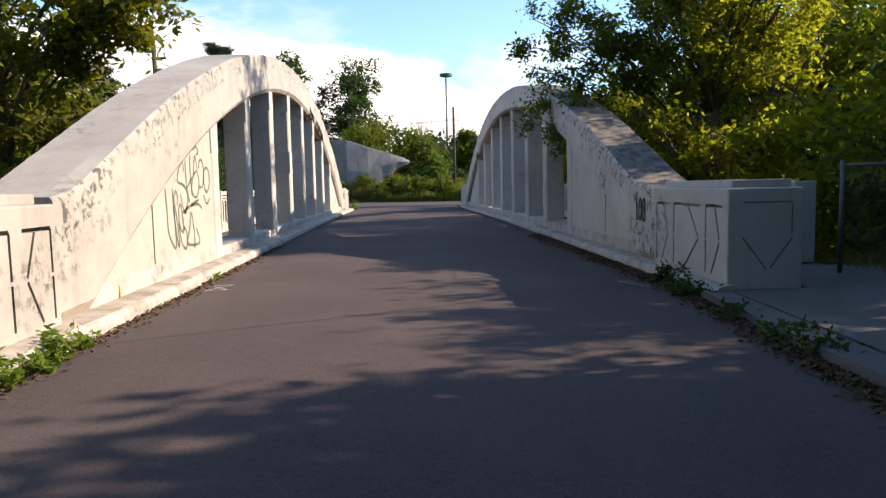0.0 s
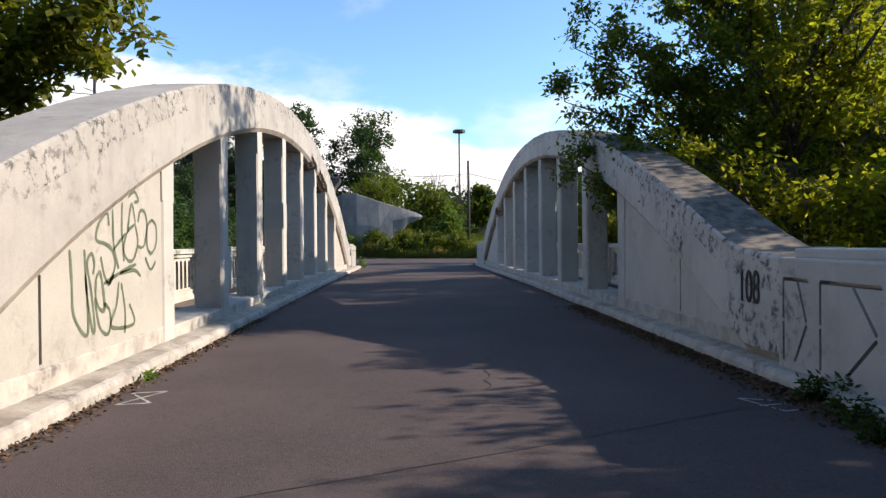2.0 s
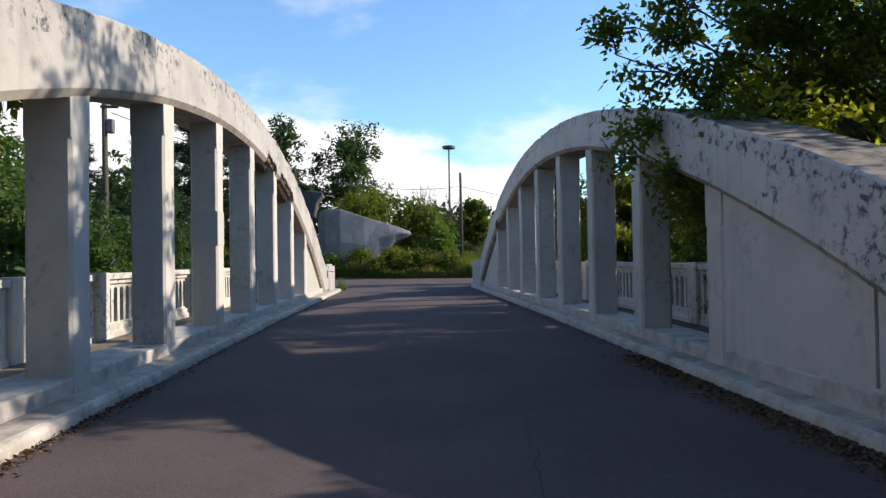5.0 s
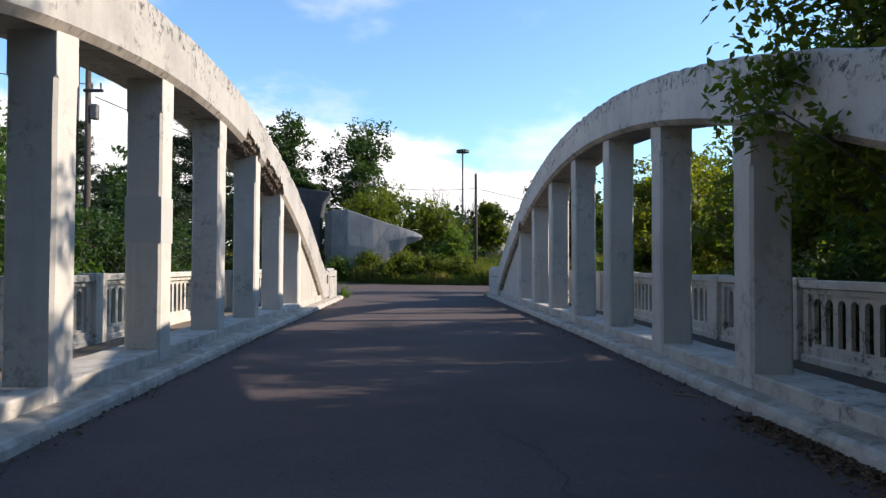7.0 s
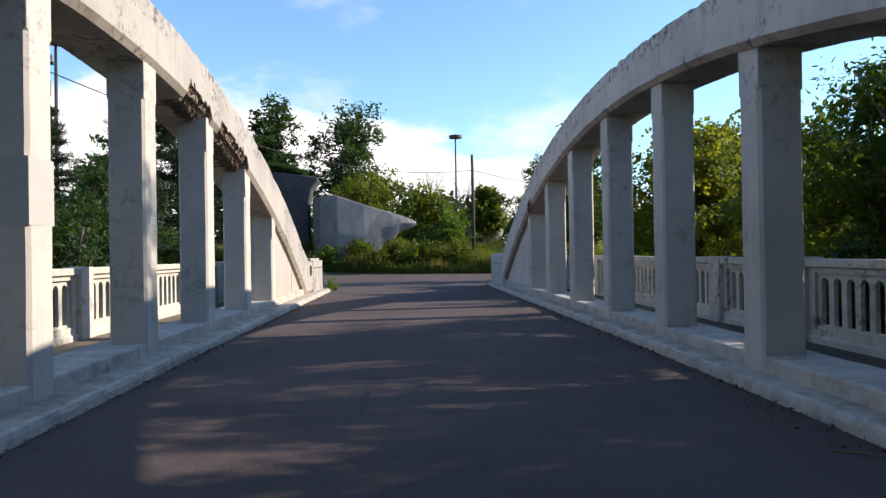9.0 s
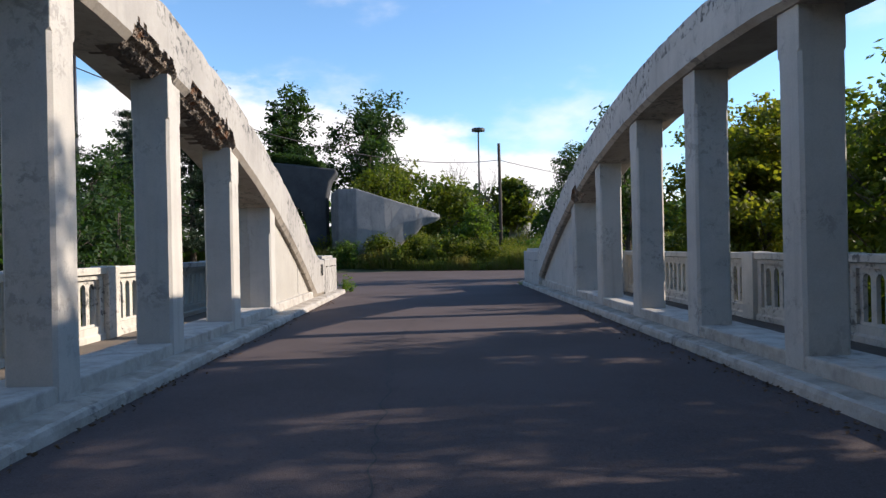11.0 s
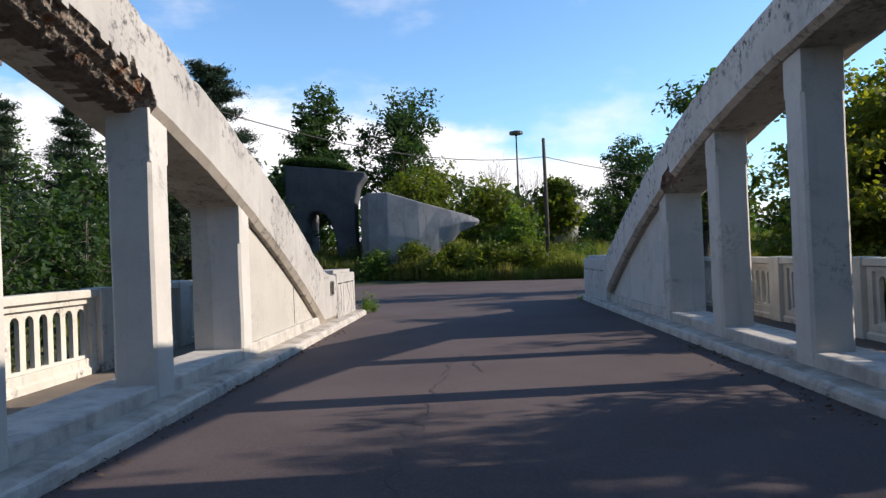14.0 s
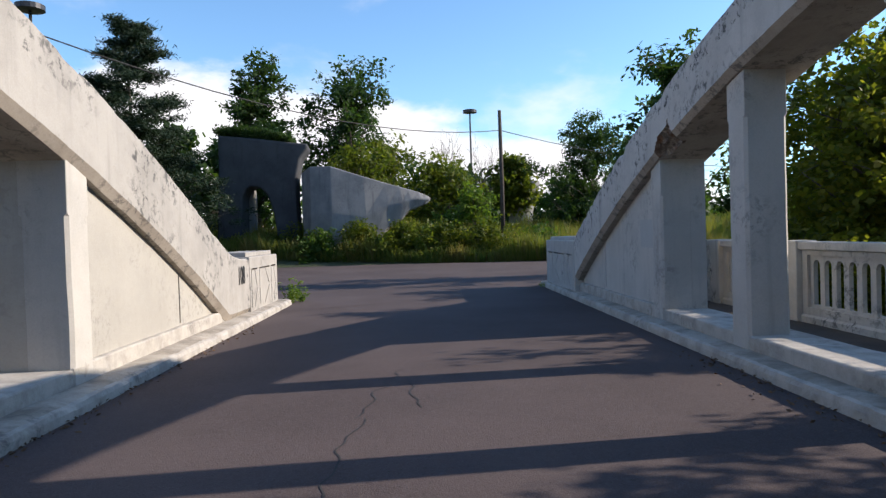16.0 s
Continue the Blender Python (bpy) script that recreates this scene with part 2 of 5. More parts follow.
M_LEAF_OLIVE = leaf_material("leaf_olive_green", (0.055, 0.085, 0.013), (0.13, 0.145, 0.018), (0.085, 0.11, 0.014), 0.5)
M_GRASS = leaf_material("grass_blades", (0.09, 0.14, 0.025), (0.19, 0.20, 0.04), (0.21, 0.18, 0.06), 0.4)
M_STRAW = leaf_material("dry_stems", (0.20, 0.16, 0.075), (0.26, 0.20, 0.09), (0.13, 0.13, 0.04), 0.3)
M_LITTER = plain_material("leaf_litter", (0.06, 0.035, 0.02), (0.15, 0.09, 0.045), 0.95, 0, 20)
M_BLACK = plain_material("black_stencil_paint", (0.012, 0.012, 0.013), (0.03, 0.03, 0.03), 0.6)
M_SPRAY = plain_material("green_spray_paint", (0.075, 0.10, 0.06), (0.13, 0.155, 0.10), 0.6)
M_WHITE = plain_material("white_road_paint", (0.28, 0.265, 0.25), (0.45, 0.43, 0.41), 0.8, 0, 18)
M_TIMBER = plain_material("weathered_pole_timber", (0.035, 0.028, 0.022), (0.075, 0.06, 0.048), 0.9, 0, 7)
M_STEEL = plain_material("galvanised_steel", (0.10, 0.095, 0.09), (0.17, 0.155, 0.14), 0.6, 0.5)
M_DARKSTEEL = plain_material("dark_steel", (0.03, 0.03, 0.035), (0.05, 0.05, 0.055), 0.5, 0.5)
M_CABLE = plain_material("cable_rubber", (0.012, 0.012, 0.012), (0.02, 0.02, 0.02), 0.7)
M_ORANGE = plain_material("orange_paint", (0.55, 0.22, 0.02), (0.65, 0.30, 0.04), 0.7)
M_GROOVE = plain_material("dark_groove_strip", (0.10, 0.10, 0.10), (0.22, 0.215, 0.20), 0.9, 0, 9)
M_TAR = plain_material("crack_tar", (0.016, 0.015, 0.015), (0.028, 0.026, 0.025), 0.8)


# ---- mesh helpers ----
def mesh_from(name, verts, faces, mats, indices=None, smooth=False):
    me = bpy.data.meshes.new(name)
    me.from_pydata(verts, [], faces)
    for mt in (mats if isinstance(mats, (list, tuple)) else [mats]):
        me.materials.append(mt)
    if indices is not None:
        me.polygons.foreach_set("material_index", indices)
    if smooth:
        me.polygons.foreach_set("use_smooth", [True] * len(me.polygons))
    me.update()
    return me


def part(name, bm, material, parent, label=""):
    me = bpy.data.meshes.new(name)
    bm.to_mesh(me)
    bm.free()
    me.materials.append(material)
    ob = new(name, me)
    ob.parent = parent
    if label:
        ob["label"] = label
    return ob


def part_mesh(name, me, parent, label=""):
    ob = new(name, me)
    ob.parent = parent
    if label:
        ob["label"] = label
    return ob


def thing(name, label, category, group="", kind="", at=(0, 0, 0)):
    ob = new(name)
    ob.location = at
    ob.empty_display_size = 0.2
    return tagged(ob, label, category, group, kind)


def add_box(bm, lo, hi):
    """A box between two corners, in an existing bmesh."""
    m = bmesh.ops.create_cube(bm, size=1.0)["verts"]
    for v in m:
        v.co = Vector([lo[i] + (v.co[i] + 0.5) * (hi[i] - lo[i]) for i in range(3)])
    return m


def box(lo, hi, bevel=0.0, cuts=0, wear=0.0, seed=0):
    """A box with softened edges; with cuts and wear its surface is slightly uneven."""
    bm = bmesh.new()
    add_box(bm, lo, hi)
    if bevel:
        bmesh.ops.bevel(bm, geom=bm.edges[:], offset=bevel, segments=2, profile=0.5, affect="EDGES")
    if cuts:
        longest = max(range(3), key=lambda i: hi[i] - lo[i])
        n = max(1, int((hi[longest] - lo[longest]) / cuts))
        for k in range(1, n):
            co, no = [0, 0, 0], [0, 0, 0]
            co[longest], no[longest] = lo[longest] + (hi[longest] - lo[longest]) * k / n, 1
            bmesh.ops.bisect_plane(bm, geom=bm.verts[:] + bm.edges[:] + bm.faces[:], plane_co=co, plane_no=no)
    if wear:
        for v in bm.verts:
            v.co += noise.noise_vector(v.co * 3.1 + Vector((seed, 0, 0))) * wear
    return bm


def tube(path, radii, sides=6):
    """Vertices and faces of a tapered tube along a path."""
    verts, faces = [], []
    for i, p in enumerate(path):
        p = Vector(p)
        d = (Vector(path[min(i + 1, len(path) - 1)]) - Vector(path[max(i - 1, 0)])).normalized()
        a = d.orthogonal().normalized()
        b = d.cross(a)
        for k in range(sides):
            w = 2 * math.pi * k / sides
            verts.append(p + (a * math.cos(w) + b * math.sin(w)) * radii[i])
    for i in range(len(path) - 1):
        for k in range(sides):
            q, r = i * sides + k, i * sides + (k + 1) % sides
            faces.append((q, r, r + sides, q + sides))
    faces.append(tuple(range(sides - 1, -1, -1)))
    faces.append(tuple(range((len(path) - 1) * sides, len(path) * sides)))
    return verts, faces


def tube_mesh(name, path, radii, mat, sides=8):
    v, f = tube(path, radii, sides)
    return mesh_from(name, v, f, mat, smooth=True)


def prism_x(profile, x0, x1):
    """A polygon of (y, z) extruded along x."""
    bm = bmesh.new()
    a = [bm.verts.new((x0, y, z)) for y, z in profile]
    b = [bm.verts.new((x1, y, z)) for y, z in profile]
    bm.faces.new(a)
    bm.faces.new(b[::-1])
    for i in range(len(profile)):
        j = (i + 1) % len(profile)
        bm.faces.new((a[j], a[i], b[i], b[j]))
    bmesh.ops.recalc_face_normals(bm, faces=bm.faces[:])
    return bm


# ---- plan of the bridge ----
PITCH = 2.616                     # spacing of the hangers
FACE = 3.44                       # road-side face of the hangers
FACES = {-1: 3.385, 1: 3.425}      # the same for each side
POST_DEPTH = 0.46
RIB_IN, RIB_OUT = 3.32, 4.16      # faces of the arch rib
SIDES = {                         # middle of the arch, crown of soffit and back, their curvature, first hanger
    -1: dict(yc=19.60, soffit=3.85, ks=0.0190, crown=4.66, ke=0.0172, first=13.13),
    1: dict(yc=23.3, soffit=3.75, ks=0.0176, crown=4.43, ke=0.0165, first=16.35),
}
KERB_Z, SILL_Z, RAIL_X, RAIL_Z = 0.13, 0.30, 5.45, 1.22
PARAPET = 1.13
# each end pier: distance of its two ends from the arch's middle, and its height
ENDS = {(-1, -1): (14.67, 16.97, 1.13), (-1, 1): (15.38, 17.75, 1.18), (1, -1): (15.05, 17.25, 1.13), (1, 1): (13.85, 17.25, 1.26)}


def soffit(s, y):
    q = SIDES[s]
    return q["soffit"] - q["ks"] * (y - q["yc"]) ** 2


def extrados(s, y):
    q = SIDES[s]
    a, b, k = q["crown"] - q["ke"] * (y - q["yc"]) ** 2, PARAPET, 0.22
    return 0.5 * (a + b + math.sqrt((a - b) ** 2 + k * k))


# ---- ground ----
def skew(x, y):
    """Distance from the middle of the stream, along the bridge, square to the skewed banks."""
    return abs(y - 21.3 - 0.46 * x)


def ground_height(x, y):
    d = skew(x, y)
    dip = max(0.0, min(1.0, (15.5 - d) / 5.0))
    dip = dip * dip * (3 - 2 * dip)
    z = -3.6 * dip
    if y > 58:
        z += 1.3 * min(1.0, (y - 58) / 9.0) ** 1.2
    if abs(x) > 4.3 and y < 58:
        z += 0.10 * noise.noise(Vector((x * 0.5, y * 0.5, 0)))
    return z - 0.06


def build_ground():
    xs = np.unique(np.concatenate([np.linspace(-1500, -80, 10), np.linspace(-80, 80, 81), np.linspace(80, 1500, 10)]))
    ys = np.unique(np.concatenate([np.linspace(-1200, -40, 9), np.linspace(-40, 110, 91), np.linspace(110, 2500, 12)]))
    verts = [(x, y, ground_height(x, y)) for y in ys for x in xs]
    w = len(xs)
    faces = [(j * w + i, j * w + i + 1, (j + 1) * w + i + 1, (j + 1) * w + i) for j in range(len(ys) - 1) for i in range(w - 1)]
    tagged(new("ground", mesh_from("ground", verts, faces, M_SOIL, smooth=True)), "rough grassy earth banks round the bridge", "ground", kind="structure")


def build_road():
    # the roadway over the bridge and its approach, in one sheet that opens into the cross road
    bm = bmesh.new()
    half_l, half_r = 3.3, 3.4
    ys = [-45 + 1.5 * i for i in range(57)]
    rows = []
    for y in ys:
        if y < 38.5:
            l, r = -half_l - (0.4 * max(0.0, (2.6 - y)) if y < 2.6 else 0), half_r + (0.12 * max(0.0, 6 - y) if y < 6 else 0)
        else:
            l, r = -half_l, half_r
        rows.append([bm.verts.new((l + (r - l) * i / 8, y, 0.0)) for i in range(9)])
    for a, b in zip(rows, rows[1:]):
        for i in range(8):
            bm.faces.new((a[i], a[i + 1], b[i + 1], b[i]))
    me = bpy.data.meshes.new("road")
    bm.to_mesh(me)
    bm.free()
    me.materials.append(M_ASPHALT)
    tagged(new("road", me), "worn grey asphalt roadway over the bridge", "road", kind="structure")
    # the road that crosses at the far end
    bm = bmesh.new()
    xs = [-120 + 4 * i for i in range(61)]
    lo = [bm.verts.new((x, 37.6 + 0.46 * x * (abs(x) < 12) + (5.5 if x >= 12 else (-5.5 if x <= -12 else 0)), 0.004)) for x in xs]
    hi = [bm.verts.new((x, 58.2 - 0.28 * x * (abs(x) < 16) - (4.5 if x >= 16 else (-4.5 if x <= -16 else 0)) + 0.3 * noise.noise(Vector((x * 0.3, 0, 0))), 0.004)) for x in xs]
    for i in range(len(xs) - 1):
        bm.faces.new((lo[i], lo[i + 1], hi[i + 1], hi[i]))
    me = bpy.data.meshes.new("road")
    bm.to_mesh(me)
    bm.free()
    me.materials.append(M_ASPHALT)
    tagged(new("cross_road", me), "broad grey asphalt road crossing beyond the bridge", "road", kind="structure")
    # deck slab below
    deck = prism_x([(6.2, -0.07), (36.2, -0.07), (36.2, -0.75), (6.2, -0.75)], -5.75, 5.75)
    for v in deck.verts:
        v.co.y += 0.46 * v.co.x
    me = bpy.data.meshes.new("deck")
    deck.to_mesh(me)
    deck.free()
    me.materials.append(M_RAIL)
    tagged(new("bridge_deck", me), "stained concrete deck slab under the roadway", "deck", kind="structure")


def build_kerb(s):
    """The long worn kerb and the footing course behind it."""
    q = SIDES[s]
    y0, y1 = q["yc"] - ENDS[s, -1][1] - 0.05, q["yc"] + ENDS[s, 1][1] + 0.25
    face = 3.06 if s < 0 else 3.17
    prof = [(face, -0.05), (face + 0.005, 0.07), (face + 0.02, 0.115), (face + 0.06, KERB_Z), (face + 0.2, KERB_Z + 0.015), (FACE + 0.1, KERB_Z + 0.02), (FACE + 0.1, -0.05)]
    n = 760
    verts, faces = [], []
    for i in range(n + 1):
        y = y0 + (y1 - y0) * i / n
        for j, (x, z) in enumerate(prof):
            w = (noise.noise(Vector((s * 5, y * 2.3, j * 0.35))) * 0.007 + noise.noise(Vector((s * 3, y * 11.0, j * 1.3))) * 0.010) * (1.0 if 0 < j < 5 else 0.0)
            chip = max(0.0, noise.noise(Vector((s * 9 + 3, y * 3.7, 0.5))) - 0.18) * (0.08 if j in (2, 3) else 0.0)
            verts.append((s * (x + w + chip * 0.6), y, z + (w * 0.5 - chip * 0.5 if j > 0 else 0)))
    m = len(prof)
    for i in range(n):
        for j in range(m - 1):
            a, b = i * m + j, i * m + j + 1
            faces.append((a, b, b + m, a + m) if s < 0 else (b, a, a + m, b + m))
    faces.append(tuple(range(m)))
    faces.append(tuple(range(n * m, n * m + m))[::-1])
    tagged(new("kerb", mesh_from("kerb", verts, faces, [M_KERB, M_KERB_TOP], [1 if f < n * (m - 1) and f % (m - 1) in (3, 4) else 0 for f in range(len(faces))])), "worn whitewashed concrete kerb along the roadway", "kerb", kind="structure")


# ---- the arches ----
SPALLS = {-1: ((22.3, 23.5), (24.0, 26.05)), 1: ((31.1, 31.75),)}


def broken(s, y, along_soffit, up_face):
    """Depth of the broken concrete at a distance from the inner lower arris, and whether it is a bare scar only."""
    best, scar = 0.0, False
    for a, b in SPALLS[s]:
        ends = min((y - a) / 0.12, (b - y) / 0.12, 1.0)
        ends += 0.5 * noise.noise(Vector((y * 5.0, along_soffit * 7.0, 3.0)))
        if ends <= 0:
            continue
        wide = (0.36 if s < 0 else 0.14) * min(1.0, max(0.0, ends)) * (1.0 + 0.5 * noise.noise(Vector((y * 2.2, 1.0, s))) + 0.3 * noise.noise(Vector((y * 7.0, 5.0, s))))
        tall = 0.15 * (1.0 + 0.7 * noise.noise(Vector((y * 3.1, 2.0, 7.0))) + 0.5 * noise.noise(Vector((y * 9.0, 4.0, 7.0))))
        if up_face > tall * min(1.0, ends) or along_soffit > wide:
            continue
        rough = 0.030 * noise.noise(Vector((y * 13.0, along_soffit * 16.0, up_face * 16.0))) + 0.016 * noise.noise(Vector((y * 31.0, along_soffit * 30.0, up_face * 30.0)))
        edge = max(0.0, 1.0 - along_soffit / 0.17) * max(0.0, 1.0 - up_face / max(tall, 0.02) * 0.75)
        best, scar = 0.022 + 0.115 * edge + rough, edge < 0.25
    return max(0.0, best), scar


def rib_mesh(s):
    q = SIDES[s]
    n = 960
    y0, y1 = q["yc"] - ENDS[s, -1][0], q["yc"] + ENDS[s, 1][0]
    # section round the rib: u across (0 road side), v up (0 soffit, 1 back); a wide chamfer on the inner lower arris
    face = [(0, v) for v in (0.10, 0.13, 0.16, 0.20, 0.25, 0.31, 0.40, 0.5, 0.66, 0.82, 0.97)]
    back = [(0.03, 1), (0.25, 1), (0.5, 1), (0.75, 1), (0.97, 1)]
    outer = [(1, 0.97), (1, 0.6), (1, 0.3), (1, 0.03)]
    under = [(u, 0) for u in (0.97, 0.75, 0.55, 0.48, 0.43, 0.38, 0.34, 0.30, 0.26, 0.22, 0.18, 0.14, 0.11, 0.085)]
    sec = face + back + outer + under
    m, nf, nb, no = len(sec), len(face), len(face) + len(back), len(face) + len(back) + len(outer)
    verts, faces, mi = [], [], []
    hurt = np.zeros((n + 1, m))
    for i in range(n + 1):
        y = y0 + (y1 - y0) * i / n
        zt, zb = extrados(s, y), max(soffit(s, y), KERB_Z)
        near = any(a - 0.3 < y < b + 0.3 for a, b in SPALLS[s])
        for j, (u, v) in enumerate(sec):
            x = RIB_IN + (RIB_OUT - RIB_IN) * u
            z = zb + (zt - zb) * v
            p = Vector((x * s, y, z))
            w = noise.noise_vector(p * 1.7) * 0.007 + noise.noise_vector(p * 6.0) * 0.004
            if j in (nf - 1, nf):      # worn upper arris
                chip = max(0.0, noise.noise(p * 3.4 + Vector((7, 0, 0))) - 0.1)
                x += chip * 0.035
                z -= chip * 0.035
            if near and (j < 7 or j >= no + 2):
                depth, scar = broken(s, y, (RIB_OUT - RIB_IN) * (u - 0.085) if v == 0 else 0.0, (v - 0.10) * (zt - zb) if u == 0 else 0.0)
                if depth > 0:
                    z += depth * (0.9 if v == 0 else 0.45)
                    x += depth * (0.7 if u < 0.15 else 0.1)
                    hurt[i, j] = 1 if scar else 2
            verts.append((x * s + w.x, y, z + w.z))
    for i in range(n):
        for j in range(m):
            k = (j + 1) % m
            a, b = i * m + j, i * m + k
            faces.append((a, b, b + m, a + m) if s > 0 else (b, a, a + m, b + m))
            worst = max(hurt[i, j], hurt[i, k], hurt[i + 1, j], hurt[i + 1, k])
            if worst:
                mi.append(1 if worst > 1 else 5)
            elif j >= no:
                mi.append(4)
            elif nf <= j < nb - 1:
                mi.append(2)
            else:
                mi.append(3 if nf - 3 <= j < nf else 0)
    faces.append(tuple(range(m)))
    faces.append(tuple(range(n * m, n * m + m))[::-1])
    mi += [0, 0]
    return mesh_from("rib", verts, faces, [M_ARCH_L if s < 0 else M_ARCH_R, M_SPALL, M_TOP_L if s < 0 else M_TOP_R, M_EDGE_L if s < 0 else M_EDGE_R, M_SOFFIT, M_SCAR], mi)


def post_mesh(s, i, y):
    """A hanger: a square shaft whose corners are chamfered up to a stop below its head."""
    top = soffit(s, y) + 0.10
    x0, x1, h = FACES[s], FACES[s] + POST_DEPTH, 0.205
    stop = top - 0.56
    low = KERB_Z - 0.16
    levels = [low + (stop - low) * k / 12 for k in range(13)] + [stop + 0.025] + [stop + 0.025 + (top - stop - 0.025) * k / 3 for k in range(1, 4)]
    bm = bmesh.new()
    rings = []
    for k, z in enumerate(levels):
        c = 0.034 if k <= 12 else 0.006
        ring = []
        for cx, cy in ((x0 + c, y - h), (x1 - c, y - h), (x1, y - h + c), (x1, y + h - c), (x1 - c, y + h), (x0 + c, y + h), (x0, y + h - c), (x0, y - h + c)):
            w = noise.noise_vector(Vector((cx, cy + i * 7 + s * 31, z)) * 2.2) * 0.006
            ring.append(bm.verts.new((s * (cx + w.x), cy + w.y, z)))
        rings.append(ring)
    for a, b in zip(rings, rings[1:]):
        for k in range(8):
            q = (k + 1) % 8
            bm.faces.new((a[k], a[q], b[q], b[k]))
    bm.faces.new(rings[0][::-1])
    bm.faces.new(rings[-1])
    bmesh.ops.recalc_face_normals(bm, faces=bm.faces[:])
    return bm


def panel_bm(s, end):
    """The solid web between the arch's foot and its last hanger."""
    q = SIDES[s]
    first = q["first"] - PITCH
    if end < 0:
        a, b = first + 0.2, q["yc"] - 13.8
    else:
        a, b = first + 7 * PITCH - 0.2, q["yc"] + 13.8
    n = 26
    prof = [(a, KERB_Z - 0.02)]
    for i in range(n + 1):
        y = a + (b - a) * i / n
        prof.append((y, max(KERB_Z, soffit(s, y) + 0.08)))
    prof.append((b, KERB_Z - 0.02))
    inset = FACES[s] + (0.025 if end < 0 else 0.085)
    bm = prism_x(prof, s * inset, s * 4.08)
    return bm, a, b


def groove_boxes(strokes, s, face, depth=0.10, width=0.034):
    """A cutter: straight strokes [(y0, z0, y1, z1)] on a face of constant x."""
    bm = bmesh.new()
    for y0, z0, y1, z1 in strokes:
        d = Vector((0, y1 - y0, z1 - z0))
        nrm = Vector((0, -d.z, d.y)).normalized() * width / 2
        c = []
        for x in (face - 0.05, face + depth):
            for p, g in (((y0, z0), 1), ((y1, z1), 1), ((y1, z1), -1), ((y0, z0), -1)):
                c.append(bm.verts.new((s * x, p[0] + nrm.y * g, p[1] + nrm.z * g)))
        for f in ((0, 1, 2, 3), (7, 6, 5, 4), (0, 4, 5, 1), (1, 5, 6, 2), (2, 6, 7, 3), (3, 7, 4, 0)):
            bm.faces.new([c[k] for k in f])
    bmesh.ops.recalc_face_normals(bm, faces=bm.faces[:])
    return bm


def carve(bm, cutter, name):
    """The solid bm less the solid cutter, as a new bmesh."""
    obs = []
    for nm, b in ((name, bm), ("cutter", cutter)):
        me = bpy.data.meshes.new(nm)
        b.to_mesh(me)
        b.free()
        obs.append(new(nm, me))
    mod = obs[0].modifiers.new("cut", "BOOLEAN")
    mod.operation, mod.solver, mod.object, mod.use_self = "DIFFERENCE", "EXACT", obs[1], True
    dg = bpy.context.evaluated_depsgraph_get()
    me = bpy.data.meshes.new_from_object(obs[0].evaluated_get(dg))
    out = bmesh.new()
    out.from_mesh(me)
    bpy.data.meshes.remove(me)
    for o in obs:
        d = o.data
        bpy.data.objects.remove(o)
        bpy.data.meshes.remove(d)
    return out


def end_pier(s, end, parent, mat):
    """The pier that ends the parapet, cut with a hourglass pattern of grooves, under a stepped cap."""
    q = SIDES[s]
    near, far, tall = ENDS[s, end]
    a, b = q["yc"] + end * near, q["yc"] + end * far
    lo, hi = min(a, b), max(a, b)
    face = RIB_IN - 0.012
    bm = box((face, lo, -0.04), (4.17, hi, tall), 0.02)
    if s < 0:
        for v in bm.verts:
            v.co.x *= -1
        bmesh.ops.reverse_faces(bm, faces=bm.faces[:])
    st = []
    zl, zm, zh = 0.21, 0.57, 0.94
    # the strokes are laid out from the arch outwards
    for u0, u1, u2, u3, u4 in ((0.10, 0.34, 0.485, 0.52, 0.29), (0.70, 1.14, 1.44, 1.50, 1.05), (1.65, 1.88, 2.0, 2.06, 1.81)):
        y0, y1, y2, y3, y4 = (a + (b - a) * u / 2.2 for u in (u0, u1, u2, u3, u4))
        st += [(y0, zl, y0, zm - 0.015), (y0, zm + 0.015, y0, zh), (y0, zh, y3, zh), (y1, zh, y2, zm + 0.015), (y2, zm - 0.015, y4, zl)]
    bm = carve(bm, groove_boxes(st, s, face), "end_pier")
    pier = part("end_pier", bm, mat, parent, "concrete end pier with cut hourglass grooves")
    # the outer end has a framed V, laid on as thin dark strips
    yo = b
    bm = bmesh.new()
    x0, x1 = face + 0.17, 4.04
    for (xa, za, xb, zb) in ((x0, 0.98, x1, 0.98), (x0, 0.62, (x0 + x1) / 2, 0.28), (x1, 0.60, (x0 + x1) / 2 + 0.04, 0.30), (x1, 0.96, x1, 0.66)):
        d = Vector((xb - xa, 0, zb - za))
        nr = Vector((-d.z, 0, d.x)).normalized() * 0.007
        c = [(xa + nr.x, za + nr.z), (xb + nr.x, zb + nr.z), (xb - nr.x, zb - nr.z), (xa - nr.x, za - nr.z)]
        vs = [bm.verts.new((s * x, yo + end * yy, z)) for yy in (-0.01, 0.004) for x, z in c]
        for f in ((0, 1, 2, 3), (7, 6, 5, 4), (0, 4, 5, 1), (1, 5, 6, 2), (2, 6, 7, 3), (3, 7, 4, 0)):
            bm.faces.new([vs[k] for k in f])
    bmesh.ops.recalc_face_normals(bm, faces=bm.faces[:])
    part("groove", bm, M_GROOVE, pier, "thin dark strips laid on as a framed V")
    cap = box((face + 0.10, lo + 0.12, tall - 0.005), (4.10, hi - 0.12, tall + 0.085), 0.015)
    for v in cap.verts:
        v.co.x *= s
    if s < 0:
        bmesh.ops.reverse_faces(cap, faces=cap.faces[:])
    part("cap", cap, mat, pier)
    return pier


